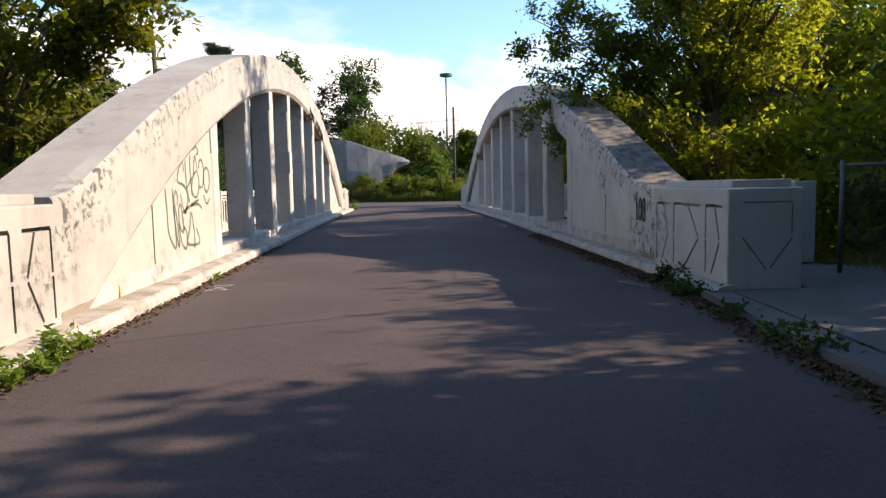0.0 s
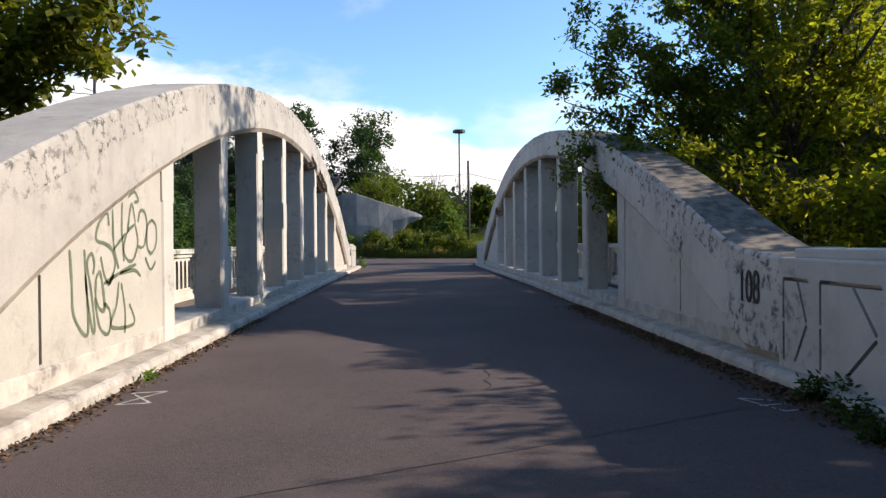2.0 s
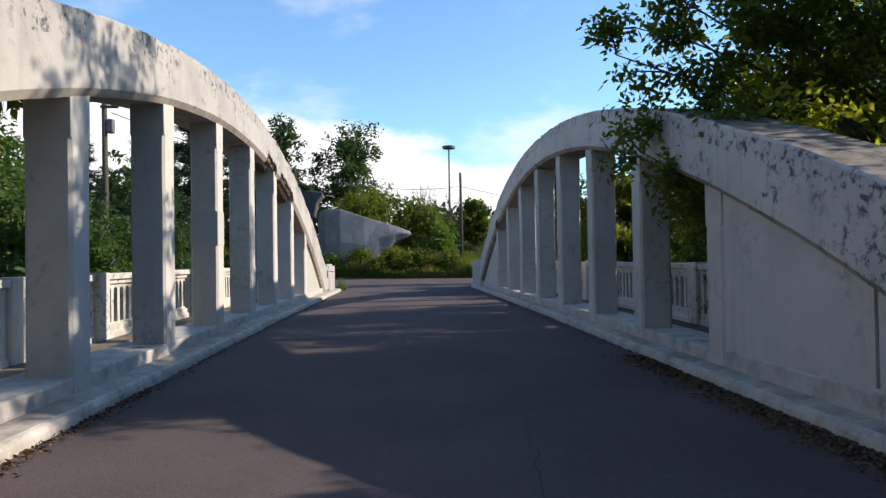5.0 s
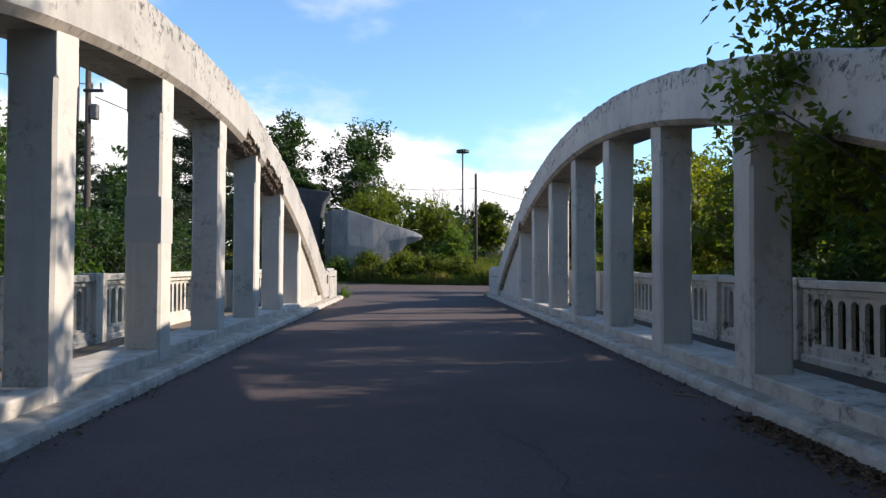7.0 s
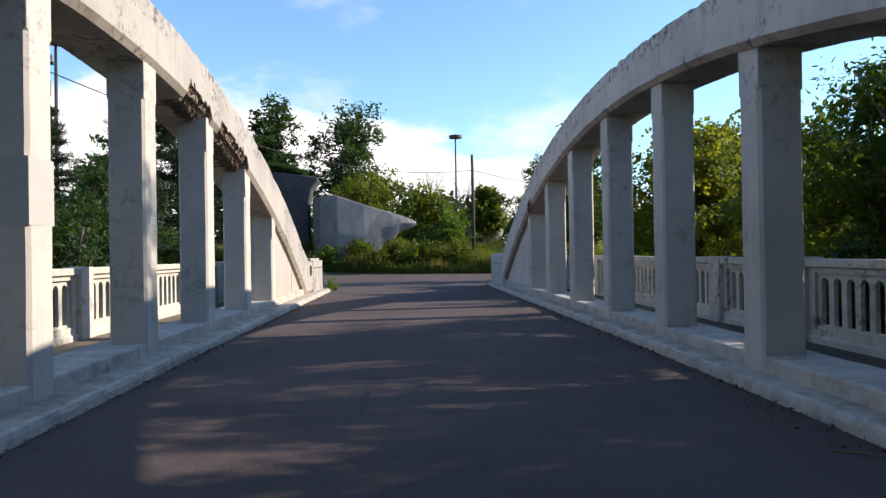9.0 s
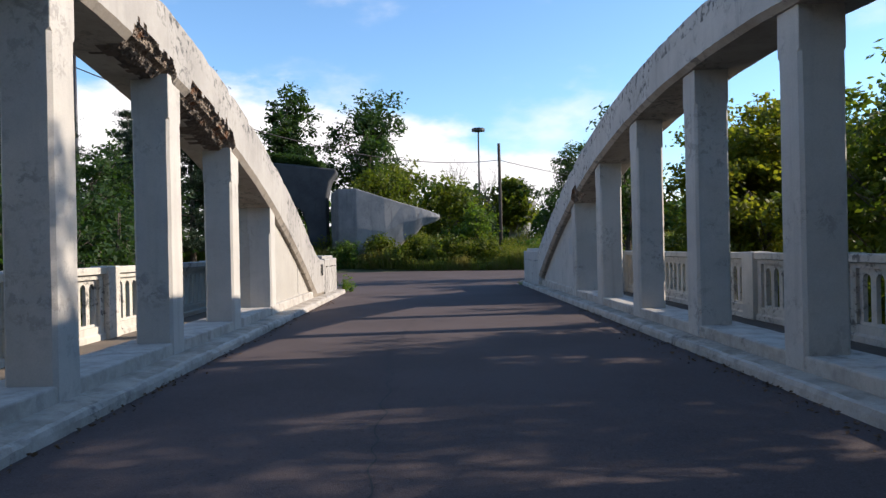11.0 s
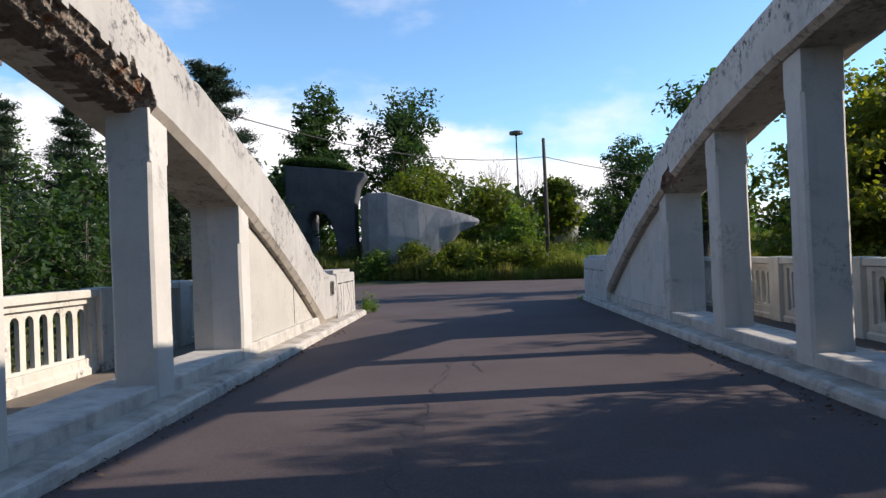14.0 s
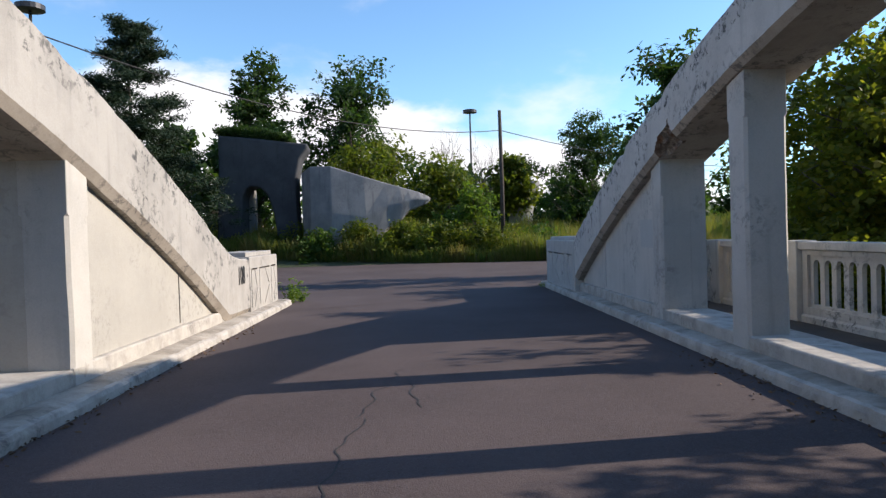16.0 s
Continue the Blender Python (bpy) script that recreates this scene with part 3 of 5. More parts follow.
def number_108(s, y, z, parent):
    cu = bpy.data.curves.new("number", "FONT")
    cu.body, cu.size, cu.align_x, cu.align_y, cu.extrude = "108", 0.47, "CENTER", "CENTER", 0.003
    cu.space_character = 1.0
    tmp = new("number", cu)
    dg = bpy.context.evaluated_depsgraph_get()
    me = bpy.data.meshes.new_from_object(tmp.evaluated_get(dg))
    bpy.data.objects.remove(tmp)
    # stand it upright on the wall, facing the roadway
    turn = Matrix(((0, 0, -s, 0), (-s * 0.66, 0, 0, 0), (0, 1.0, 0, 0), (0, 0, 0, 1)))
    me.transform(turn)
    me.transform(Matrix.Translation((s * (RIB_IN - 0.012), y, z)))
    me.materials.clear()
    me.materials.append(M_BLACK)
    part_mesh("number", me, parent, "black stencilled number 108")


def build_arch(s):
    q = SIDES[s]
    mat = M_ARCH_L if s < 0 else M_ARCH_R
    words = "sunlit whitewashed concrete arch with chipped, spalled edges" if s < 0 else "weathered pale concrete arch blotched with dark lichen"
    arch = thing("concrete_arch", words, "bridge arch", "arches of the bridge", at=(s * 3.8, q["yc"], 0))
    arch.location = (0, 0, 0)
    part_mesh("rib", rib_mesh(s), arch)
    for i in range(8):
        y = q["first"] + PITCH * (i - 1)
        p = part("post", post_mesh(s, i, y), M_POST, arch)
        if s < 0 and i == 3:
            bm = box((FACES[s] - 0.004, y - 0.21, 1.67), (FACES[s] + POST_DEPTH + 0.004, y + 0.21, 2.27), 0.0)
            for v in bm.verts:
                v.co.x *= s
            bmesh.ops.reverse_faces(bm, faces=bm.faces[:])
            part("paint_patch", bm, M_PATCH, p, "band of darker grey repair paint")
    # footing course between the hangers
    y0, y1 = q["yc"] - ENDS[s, -1][0] - 0.1, q["yc"] + ENDS[s, 1][0] + 0.1
    bm = box((FACES[s] + 0.01, y0, 0.0), (4.10, y1, SILL_Z), 0.022, 0.18, 0.009, 3 * s)
    for v in bm.verts:
        v.co.x *= s
    if s < 0:
        bmesh.ops.reverse_faces(bm, faces=bm.faces[:])
    part("sill", bm, M_KERB, arch, "chipped concrete sill")
    for end in (-1, 1):
        bm, a, b = panel_bm(s, end)
        g = a + (b - a) * 0.645
        e = a + (b - a) * 0.012
        zt = soffit(s, g) - 0.02
        st = [(g, 0.36, g, min(zt, 1.30)), (e, 0.36, e, soffit(s, e) - 0.02)]
        bm = carve(bm, groove_boxes(st, s, FACES[s] + (0.025 if end < 0 else 0.085), 0.06, 0.045), "end_panel")
        part("end_panel", bm, M_PANEL if s < 0 else M_POST, arch, "smooth painted concrete panel")
        # low plinth at the panel's foot
        lo, hi = min(a, b), max(a, b)
        bm = box((FACES[s] + 0.005, lo, 0.02), (FACES[s] + 0.3, hi, 0.33), 0.02, 0.2, 0.012, 11 * s + end)
        for v in bm.verts:
            v.co.x *= s
        if s < 0:
            bmesh.ops.reverse_faces(bm, faces=bm.faces[:])
        part("plinth", bm, M_KERB, arch)
        end_pier(s, end, arch, mat if s < 0 else M_PIER_R)
    if s > 0:
        number_108(s, 8.84, 0.81, arch)
    else:
        number_108(s, 34.40, 0.85, arch)
    return arch


# ---- railings outside the footways ----
def extrude_y(profile, y0, y1):
    """A polygon of (x, z) extruded along y."""
    bm = bmesh.new()
    a = [bm.verts.new((x, y0, z)) for x, z in profile]
    b = [bm.verts.new((x, y1, z)) for x, z in profile]
    bm.faces.new(a)
    bm.faces.new(b[::-1])
    for i in range(len(profile)):
        j = (i + 1) % len(profile)
        bm.faces.new((a[j], a[i], b[i], b[j]))
    bmesh.ops.recalc_face_normals(bm, faces=bm.faces[:])
    return bm


def slot_panel(length, height):
    """A concrete panel with a plinth and a coping; its field is set back and pierced by round-headed slots. Along y from 0, inner face at x = 0."""
    n, stile = 7, 0.13
    pitch = (length - 2 * stile - 0.04) / n
    w, z0, z1 = pitch * 0.60, 0.27, height - 0.34
    body = extrude_y([(-0.005, -0.02), (0.24, -0.02), (0.24, 0.09), (0.19, 0.12), (0.19, height - 0.125), (0.25, height - 0.105), (0.25, height - 0.01), (0.24, height),
                      (-0.02, height), (-0.03, height - 0.01), (-0.03, height - 0.105), (0.03, height - 0.125), (0.03, 0.12), (-0.005, 0.09)], 0, length)
    recess = bmesh.new()
    add_box(recess, (-0.02, stile, z0 - 0.04), (0.08, length - stile, height - 0.19))
    add_box(recess, (0.14, stile, z0 - 0.04), (0.23, length - stile, height - 0.19))
    body = carve(body, recess, "recess")
    slots = bmesh.new()
    for i in range(n):
        c = stile + 0.02 + pitch * (i + 0.5)
        prof = [(c - w / 2, z0), (c + w / 2, z0)] + [(c + w / 2 * math.cos(k * math.pi / 8), z1 + w / 2 * math.sin(k * math.pi / 8)) for k in range(9)]
        a = [slots.verts.new((0.05, y, z)) for y, z in prof]
        b = [slots.verts.new((0.17, y, z)) for y, z in prof]
        slots.faces.new(a)
        slots.faces.new(b[::-1])
        for k in range(len(prof)):
            q = (k + 1) % len(prof)
            slots.faces.new((a[q], a[k], b[k], b[q]))
    bmesh.ops.recalc_face_normals(slots, faces=slots.faces[:])
    return carve(body, slots, "slots")


def build_railing(s):
    q = SIDES[s]
    rail = thing("railing", "stained pale concrete railing with round-headed slots beside the footway", "railing", "railings of the bridge")
    base = 0.05
    pw = 0.42
    h = RAIL_Z - base
    proto_p = proto_w = None
    for i in range(-2, 10):
        y = q["first"] + PITCH * (i - 1)
        bm = box((RAIL_X - 0.06, -pw / 2, 0), (RAIL_X + 0.26, pw / 2, h + 0.015), 0.015)
        if proto_p is None:
            for v in bm.verts:
                v.co.x *= s
            if s < 0:
                bmesh.ops.reverse_faces(bm, faces=bm.faces[:])
            proto_p = part("pier", bm, M_RAIL, rail)
            proto_p.location = (0, y, base)
        else:
            bm.free()
            part_mesh("pier", proto_p.data, rail).location = (0, y, base)
        if i == 9:
            break
        if proto_w is None:
            bm = slot_panel(PITCH - pw, h)
            for v in bm.verts:
                v.co.x = s * (v.co.x + RAIL_X)
            if s < 0:
                bmesh.ops.reverse_faces(bm, faces=bm.faces[:])
            proto_w = part("slotted_panel", bm, M_RAIL, rail)
            proto_w.location = (0, y + pw / 2, base)
        else:
            part_mesh("slotted_panel", proto_w.data, rail).location = (0, y + pw / 2, base)
    # footway slab between arch and railing
    y0, y1 = q["first"] - 4 * PITCH, q["first"] + 8.3 * PITCH
    bm = box((4.10 - 0.05, y0, -0.3), (RAIL_X + 0.35, y1, 0.055), 0.0, 0.6, 0.006)
    for v in bm.verts:
        v.co.x *= s
    if s < 0:
        bmesh.ops.reverse_faces(bm, faces=bm.faces[:])
    me = bpy.data.meshes.new("footway")
    bm.to_mesh(me)
    bm.free()
    # the right slab takes the copy darkened for shade
    me.materials.append(M_FOOT if s < 0 else M_FOOT_SHADE)
    tagged(new("pavement", me), "dirty brown-grey concrete footway behind the arch", "pavement", kind="structure")


build_ground()
build_road()
for side in (-1, 1):
    build_kerb(side)
    build_arch(side)
    build_railing(side)


# ---- vegetation ----
def leaf_mesh(name, rng, centers, size, width, droop, mat, plane=None):
    """One mesh of many small folded leaves at the given places."""
    n = len(centers)
    a = rng.normal(size=(n, 3))
    a[:, 2] = a[:, 2] * 0.6 - droop
    a /= np.linalg.norm(a, axis=1)[:, None]
    if plane is None:
        plane = rng.normal(size=(n, 3))
    else:
        a -= (a * plane).sum(1)[:, None] * plane * 0.8
        a /= np.linalg.norm(a, axis=1)[:, None] + 1e-9
    b = np.cross(a, plane)
    b /= np.linalg.norm(b, axis=1)[:, None] + 1e-9
    ln = size * (0.65 + 0.7 * rng.random(n))[:, None]
    wd = ln * width
    v = np.empty((n, 4, 3), np.float32)
    v[:, 0] = centers
    v[:, 1] = centers + a * ln * 0.5 + b * wd * 0.5
    v[:, 2] = centers + a * ln
    v[:, 3] = centers + a * ln * 0.45 - b * wd * 0.5
    me = bpy.data.meshes.new(name)
    me.vertices.add(n * 4)
    me.vertices.foreach_set("co", v.ravel())
    me.loops.add(n * 4)
    me.loops.foreach_set("vertex_index", np.arange(n * 4, dtype=np.int32))
    me.polygons.add(n)
    me.polygons.foreach_set("loop_start", np.arange(0, n * 4, 4, dtype=np.int32))
    me.materials.append(mat)
    me.update(calc_edges=True)
    return me


def grow(rng, start, goal, steps, sag, wob):
    """A bent path from start to goal."""
    s, g = np.array(start, float), np.array(goal, float)
    off = rng.normal(size=3) * wob
    out = []
    for i in range(steps + 1):
        t = i / steps
        p = s + (g - s) * t + off * math.sin(math.pi * t)
        p[2] += sag * math.sin(math.pi * t * 0.9)
        out.append(p)
    return out


def make_tree(name, x, y, base, top, radius, leaves, size, mat, label, seed, low=0.25, width=0.4, droop=0.5, group="", category="tree",
              reach=(), stems=1, squash=1.0, lumps=34, spray=0.0, bough=None, fine=0.37):
    """A broadleaf tree or shrub: trunk, limbs and twigs carrying sprays of separate leaves, with gaps between the sprays."""
    rng = np.random.default_rng(seed)
    tree = thing(name, label, category, group, at=(x, y, base))
    leaves, size, width = int(leaves * fine), size * 0.93 / math.sqrt(fine), width * 1.2
    h = top - base
    verts, faces = [], []

    def put(path, r0, r1, sides):
        k = len(path)
        v, f = tube(path, [r0 + (r1 - r0) * i / (k - 1) for i in range(k)], sides)
        o = len(verts)
        verts.extend(v)
        faces.extend([tuple(q + o for q in ff) for ff in f])

    tr = max(0.03, 0.022 * h)
    trunks = []
    for k in range(stems):
        e = rng.normal(size=2) * radius * (0.12 if stems == 1 else 0.4)
        p = grow(rng, (rng.normal() * 0.1 * (stems > 1), rng.normal() * 0.1 * (stems > 1), -0.2), (e[0], e[1], h * 0.86), 9, 0, 0.03 * h)
        trunks.append(p)
        put(p, tr / math.sqrt(stems), tr * 0.18, 7)
    sprays = []
    goals = []
    for k in range(lumps):
        th = rng.random() * 2 * math.pi
        u = low + (1 - low) * (k + rng.random()) / lumps
        # crown outline: widest a little below the middle, uneven
        prof = math.sin(math.pi * min(1.0, 0.18 + 0.80 * (u - low) / (1 - low))) ** 0.7
        rr = radius * prof * (0.55 + 0.6 * rng.random())
        goals.append(((math.cos(th) * rr, math.sin(th) * rr * squash, h * u), 1.0))
    goals += [((gx - x, gy - y, gz - base), 0.98) for gx, gy, gz in reach]
    for goal, weight in goals:
        t = trunks[rng.integers(len(trunks))]
        frac = min(0.92, max(0.12, goal[2] / (h * 0.86) - 0.18 - 0.1 * rng.random()))
        s = t[int(frac * 9)]
        limb = grow(rng, s, goal, 6, 0.05 * h * rng.random(), 0.05 * radius)
        far = weight < 1
        put(limb, tr * (0.14 if far else 0.30), tr * (0.03 if far else 0.07), 5)
        for q in range(7):
            at = limb[2 + q % 5]
            tip = at + rng.normal(size=3) * (0.15 if far else radius * 0.17) + (np.array(goal) - np.array(s)) * 0.06
            if far:
                at, tip = limb[3 + q % 4], tip - (at - limb[3 + q % 4])
            tw = grow(rng, at, tip, 3, 0, 0.03)
            put(tw, tr * 0.07, tr * 0.025, 3)
            sprays.append((np.array(at) * 0.35 + tip * 0.65, weight))
            sprays.append((tip, weight))
    c = np.array([s[0] for s in sprays])
    w = np.array([s[1] for s in sprays]) * (0.4 + rng.random(len(sprays)))
    pick = rng.choice(len(c), size=leaves // 6, p=w / w.sum())
    # leaves hang together in little compound sprays of six
    tight = np.where(np.array([s[1] for s in sprays])[pick] < 1, 0.13, 0.8 * (spray or 0.085 * radius))[:, None]
    heart = c[pick] + rng.normal(size=(len(pick), 3)) * tight * np.array([1, 1, 0.7])
    way = rng.normal(size=(len(pick), 3))
    way[:, 2] -= 0.3
    way /= np.linalg.norm(way, axis=1)[:, None]
    pts = (heart[:, None, :] + way[:, None, :] * (np.arange(6)[None, :, None] - 2.5) * size * 0.55 + rng.normal(size=(len(pick), 6, 3)) * size * 0.22).reshape(-1, 3)
    # the leaflets of a spray lie in about one plane
    flat = rng.normal(size=(len(pick), 3)) * 0.75 + np.array([0, 0, 0.7])
    flat = np.repeat(flat, 6, axis=0) + rng.normal(size=(len(pts), 3)) * 0.3
    flat /= np.linalg.norm(flat, axis=1)[:, None]
    part_mesh("trunk", mesh_from("trunk", [tuple(v) for v in verts], faces, M_BARK, smooth=True), tree)
    out = np.repeat(np.array([s[1] for s in sprays])[pick] < 1, 6)
    part_mesh("crown", leaf_mesh("crown", rng, pts[~out], size, width, droop, mat, flat[~out]), tree)
    # a bough material of its own puts the overhang's shade into the leaf colour
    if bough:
        part_mesh("overhanging_bough", leaf_mesh("overhanging_bough", rng, pts[out], size * 0.8, width, droop, bough, flat[out]), tree, "hanging leaves in a darker green for their shade")
    elif out.any():
        part_mesh("overhanging_bough", leaf_mesh("overhanging_bough", rng, pts[out], size, width, droop, mat, flat[out]), tree)
    return tree


def make_pine(x, y, base, top, radius, label, seed, leaves=26000):
    """A dark pine: a straight stem with whorls of upswept boughs and needle tufts."""
    rng = np.random.default_rng(seed)
    tree = thing("pine_tree", label, "conifer", "pines", at=(x, y, base))
    h = top - base
    verts, faces = [], []

    def put(path, r0, r1, sides):
        k = len(path)
        v, f = tube(path, [r0 + (r1 - r0) * i / (k - 1) for i in range(k)], sides)
        o = len(verts)
        verts.extend(v)
        faces.extend([tuple(q + o for q in ff) for ff in f])

    put(grow(rng, (0, 0, -0.2), (rng.normal() * 0.2, rng.normal() * 0.2, h * 0.97), 10, 0, 0.1), 0.017 * h, 0.02, 7)
    tufts = []
    n = 15
    for k in range(n):
        u = 0.12 + 0.86 * k / (n - 1)
        r = radius * (1.04 - u) ** 0.75 * (0.6 + 0.7 * rng.random())
        for b in range(6):
            th = rng.random() * 6.283
            rr = r * (0.6 + 0.5 * rng.random())
            goal = (math.cos(th) * rr, math.sin(th) * rr, h * u + 0.10 * rr + rng.normal() * 0.12)
            path = grow(rng, (0, 0, h * u - 0.1 * rr), goal, 5, -0.05 * rr, 0.05)
            put(path, 0.035, 0.012, 4)
            for q in range(8):
                tufts.append(path[2 + q % 4] + rng.normal(size=3) * rr * 0.16 * np.array([1, 1, 0.18]))
    c = np.array(tufts)
    pick = rng.integers(len(c), size=leaves)
    pts = c[pick] + rng.normal(size=(leaves, 3)) * np.array([0.27, 0.27, 0.10])
    part_mesh("trunk", mesh_from("trunk", [tuple(v) for v in verts], faces, M_BARK, smooth=True), tree)
    part_mesh("needles", leaf_mesh("needles", rng, pts, 0.24, 0.22, -0.3, M_NEEDLE), tree)
    return tree


GOLD = "yellow-green leafy tree with drooping compound leaves on the bank"
GREEN = "green broadleaf tree on the wooded bank"
DARK = "dark green broadleaf tree in the shade of the bank"
BANK = "trees on the banks"
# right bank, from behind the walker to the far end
# backlit crown in gold, shaded overhang in olive: the light is in the leaf colours
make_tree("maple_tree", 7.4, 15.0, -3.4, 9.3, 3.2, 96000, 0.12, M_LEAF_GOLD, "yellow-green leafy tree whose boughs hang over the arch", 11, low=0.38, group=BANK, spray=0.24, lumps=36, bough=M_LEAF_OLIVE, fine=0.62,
          reach=[(3.13, 15.2, 2.6), (3.53, 15.3, 2.25), (2.83, 14.4, 2.5), (3.23, 15.0, 3.0), (2.68, 14.8, 3.85), (2.98, 14.9, 4.3), (2.83, 14.6, 4.9), (3.43, 14.7, 3.6), (3.73, 14.2, 4.9), (3.83, 13.8, 2.8), (4.23, 14.2, 4.2), (3.23, 15.0, 5.6), (3.83, 14.6, 6.2), (3.53, 14.8, 5.2), (4.28, 14.6, 6.5), (4.78, 14.3, 5.4), (4.18, 14.5, 7.2), (5.08, 14.2, 6.3), (5.28, 13.8, 4.6), (4.78, 14.0, 7.6)])
make_tree("maple_tree", 9.4, 11.2, -1.4, 4.9, 2.6, 48000, 0.135, M_LEAF_GOLD, GOLD, 12, low=0.12, group=BANK, spray=0.26)
make_tree("maple_tree", 12.8, 17.5, -2.5, 6.6, 3.4, 54000, 0.17, M_LEAF_GOLD, GOLD, 13, low=0.15, group=BANK)
make_tree("maple_tree", 13.6, 9.4, -0.3, 5.6, 3.2, 48000, 0.15, M_LEAF_GOLD, GOLD, 14, low=0.06, group=BANK)
make_tree("maple_tree", 16.8, 16.0, -0.8, 6.8, 3.6, 48000, 0.19, M_LEAF_GOLD, GOLD, 28, low=0.08, group=BANK)
make_tree("maple_tree", 20.5, 12.5, -0.2, 7.0, 3.6, 42000, 0.20, M_LEAF_GOLD, GOLD, 29, low=0.06, group=BANK)
make_tree("maple_tree", 8.8, 7.8, -0.3, 4.0, 2.0, 36000, 0.09, M_LEAF_DARK, DARK, 15, low=0.02, group=BANK, spray=0.25)
make_tree("maple_tree", 10.8, 6.0, -0.1, 5.1, 2.5, 42000, 0.12, M_LEAF_DARK, DARK, 30, low=0.02, group=BANK, spray=0.3, fine=0.7)
# out of view: trees placed to cast the shade on the near road
make_tree("ash_tree", 9.6, 2.4, -0.1, 4.7, 2.4, 48000, 0.20, M_LEAF_GREEN, GREEN, 44, low=0.08, group=BANK, spray=0.42, fine=0.7)
make_tree("ash_tree", 9.2, 0.6, -0.1, 10.4, 3.9, 84000, 0.24, M_LEAF_GREEN, GREEN, 16, low=0.06, group=BANK, spray=0.5, fine=0.6)
make_tree("ash_tree", 7.2, -5.8, -0.1, 11.8, 7.0, 96000, 0.28, M_LEAF_GREEN, GREEN, 17, low=0.12, group=BANK, spray=0.7)
make_tree("ash_tree", 8.0, -11.5, -0.1, 12.0, 5.4, 45000, 0.30, M_LEAF_GREEN, GREEN, 18, low=0.1, group=BANK, spray=0.7)
# unseen trees behind the start, added only to block sky light
make_tree("ash_tree", 6.2, -8.5, -0.1, 13.5, 5.6, 45000, 0.30, M_LEAF_GREEN, GREEN, 45, low=0.2, width=0.5, group=BANK, spray=0.7)
make_tree("ash_tree", -6.4, -9.5, -0.1, 13.0, 5.4, 45000, 0.30, M_LEAF_GREEN, GREEN, 46, low=0.2, width=0.5, group=BANK, spray=0.7)
make_tree("ash_tree", 3.5, -18.0, -0.1, 13.0, 6.0, 45000, 0.34, M_LEAF_GREEN, GREEN, 42, low=0.1, width=0.55, group=BANK)
make_tree("ash_tree", -4.5, -18.5, -0.1, 13.0, 6.0, 45000, 0.34, M_LEAF_GREEN, GREEN, 43, low=0.1, width=0.55, group=BANK)
# a further unseen row, added to dim the sky from behind
for k, (bx, by) in enumerate(((-13.0, -20.0), (11.5, -21.0), (5.5, -29.0), (-6.0, -30.0), (-0.5, -36.0))):
    make_tree("ash_tree", bx, by, -0.1, 16.0, 6.6, 36000, 0.36, M_LEAF_GREEN, GREEN, 170 + k, low=0.06, width=0.6, group=BANK)
make_tree("ash_tree", 9.9, 18.8, -3.6, 6.6, 2.6, 42000, 0.105, M_LEAF_DARK, DARK, 19, low=0.25, group=BANK, spray=0.30, fine=0.7)
make_tree("ash_tree", 11.2, 22.6, -3.6, 9.6, 3.5, 80000, 0.125, M_LEAF_GREEN, GREEN, 20, low=0.2, group=BANK, spray=0.34, fine=0.65)
make_tree("ash_tree", 9.4, 25.3, -3.6, 4.9, 2.8, 84000, 0.105, M_LEAF_OLIVE, GREEN, 21, low=0.3, group=BANK, spray=0.22)
make_tree("maple_tree", 11.2, 31.2, -3.4, 4.3, 2.8, 60000, 0.12, M_LEAF_OLIVE, GREEN, 22, low=0.2, group=BANK, width=0.5, lumps=44)
make_tree("ash_tree", 14.6, 23.4, -3.6, 10.6, 3.5, 54000, 0.14, M_LEAF_GREEN, GREEN, 23, low=0.2, group=BANK)
make_tree("ash_tree", 10.2, 36.0, -1.5, 5.2, 3.0, 80000, 0.12, M_LEAF_AMBER, GREEN, 24, low=0.08, group=BANK, width=0.6, lumps=60, fine=0.55)
make_tree("maple_tree", 13.0, 40.0, -0.3, 5.9, 3.4, 80000, 0.14, M_LEAF_OLIVE, GREEN, 25, low=0.05, group=BANK, width=0.6, lumps=60, fine=0.5)
make_tree("ash_tree", 8.4, 45.0, -0.1, 7.6, 2.0, 16000, 0.15, M_LEAF_DARK, "slender green tree with a thin ragged crown", 26, low=0.35, group=BANK, lumps=18)
make_tree("willow_tree", 10.9, 67.0, 0.9, 8.6, 3.2, 54000, 0.16, M_LEAF_DARK, "dark drooping green tree beside the far road", 27, low=0.12, width=0.3, droop=1.0, group=BANK)
for k, (bx, by, bt) in enumerate(((7.3, 17.2, 1.9), (7.4, 20.4, 1.5), (7.6, 23.4, 1.4))):
    make_tree("shrub", bx, by, -3.5, bt, 1.5, 24000, 0.10, M_LEAF_DARK, "dense dark green shrub below the railing", 160 + k, low=0.35, group=BANK, stems=3, category="shrub", fine=0.5)
# left bank
make_tree("maple_tree", -8.6, 13.4, -2.8, 7.8, 3.0, 60000, 0.13, M_LEAF_AMBER, GREEN, 31, low=0.25, group=BANK, reach=[(-5.5, 13.0, 5.2), (-5.6, 12.6, 6.0), (-5.0, 12.8, 4.5), (-4.9, 13.2, 5.0), (-5.3, 12.4, 5.1), (-5.1, 12.9, 5.7), (-5.9, 12.7, 4.6), (-6.1, 12.9, 5.6), (-5.7, 13.3, 6.6)])
make_tree("maple_tree", -9.8, 8.6, -0.6, 8.2, 3.2, 60000, 0.13, M_LEAF_AMBER, GREEN, 32, low=0.1, group=BANK)
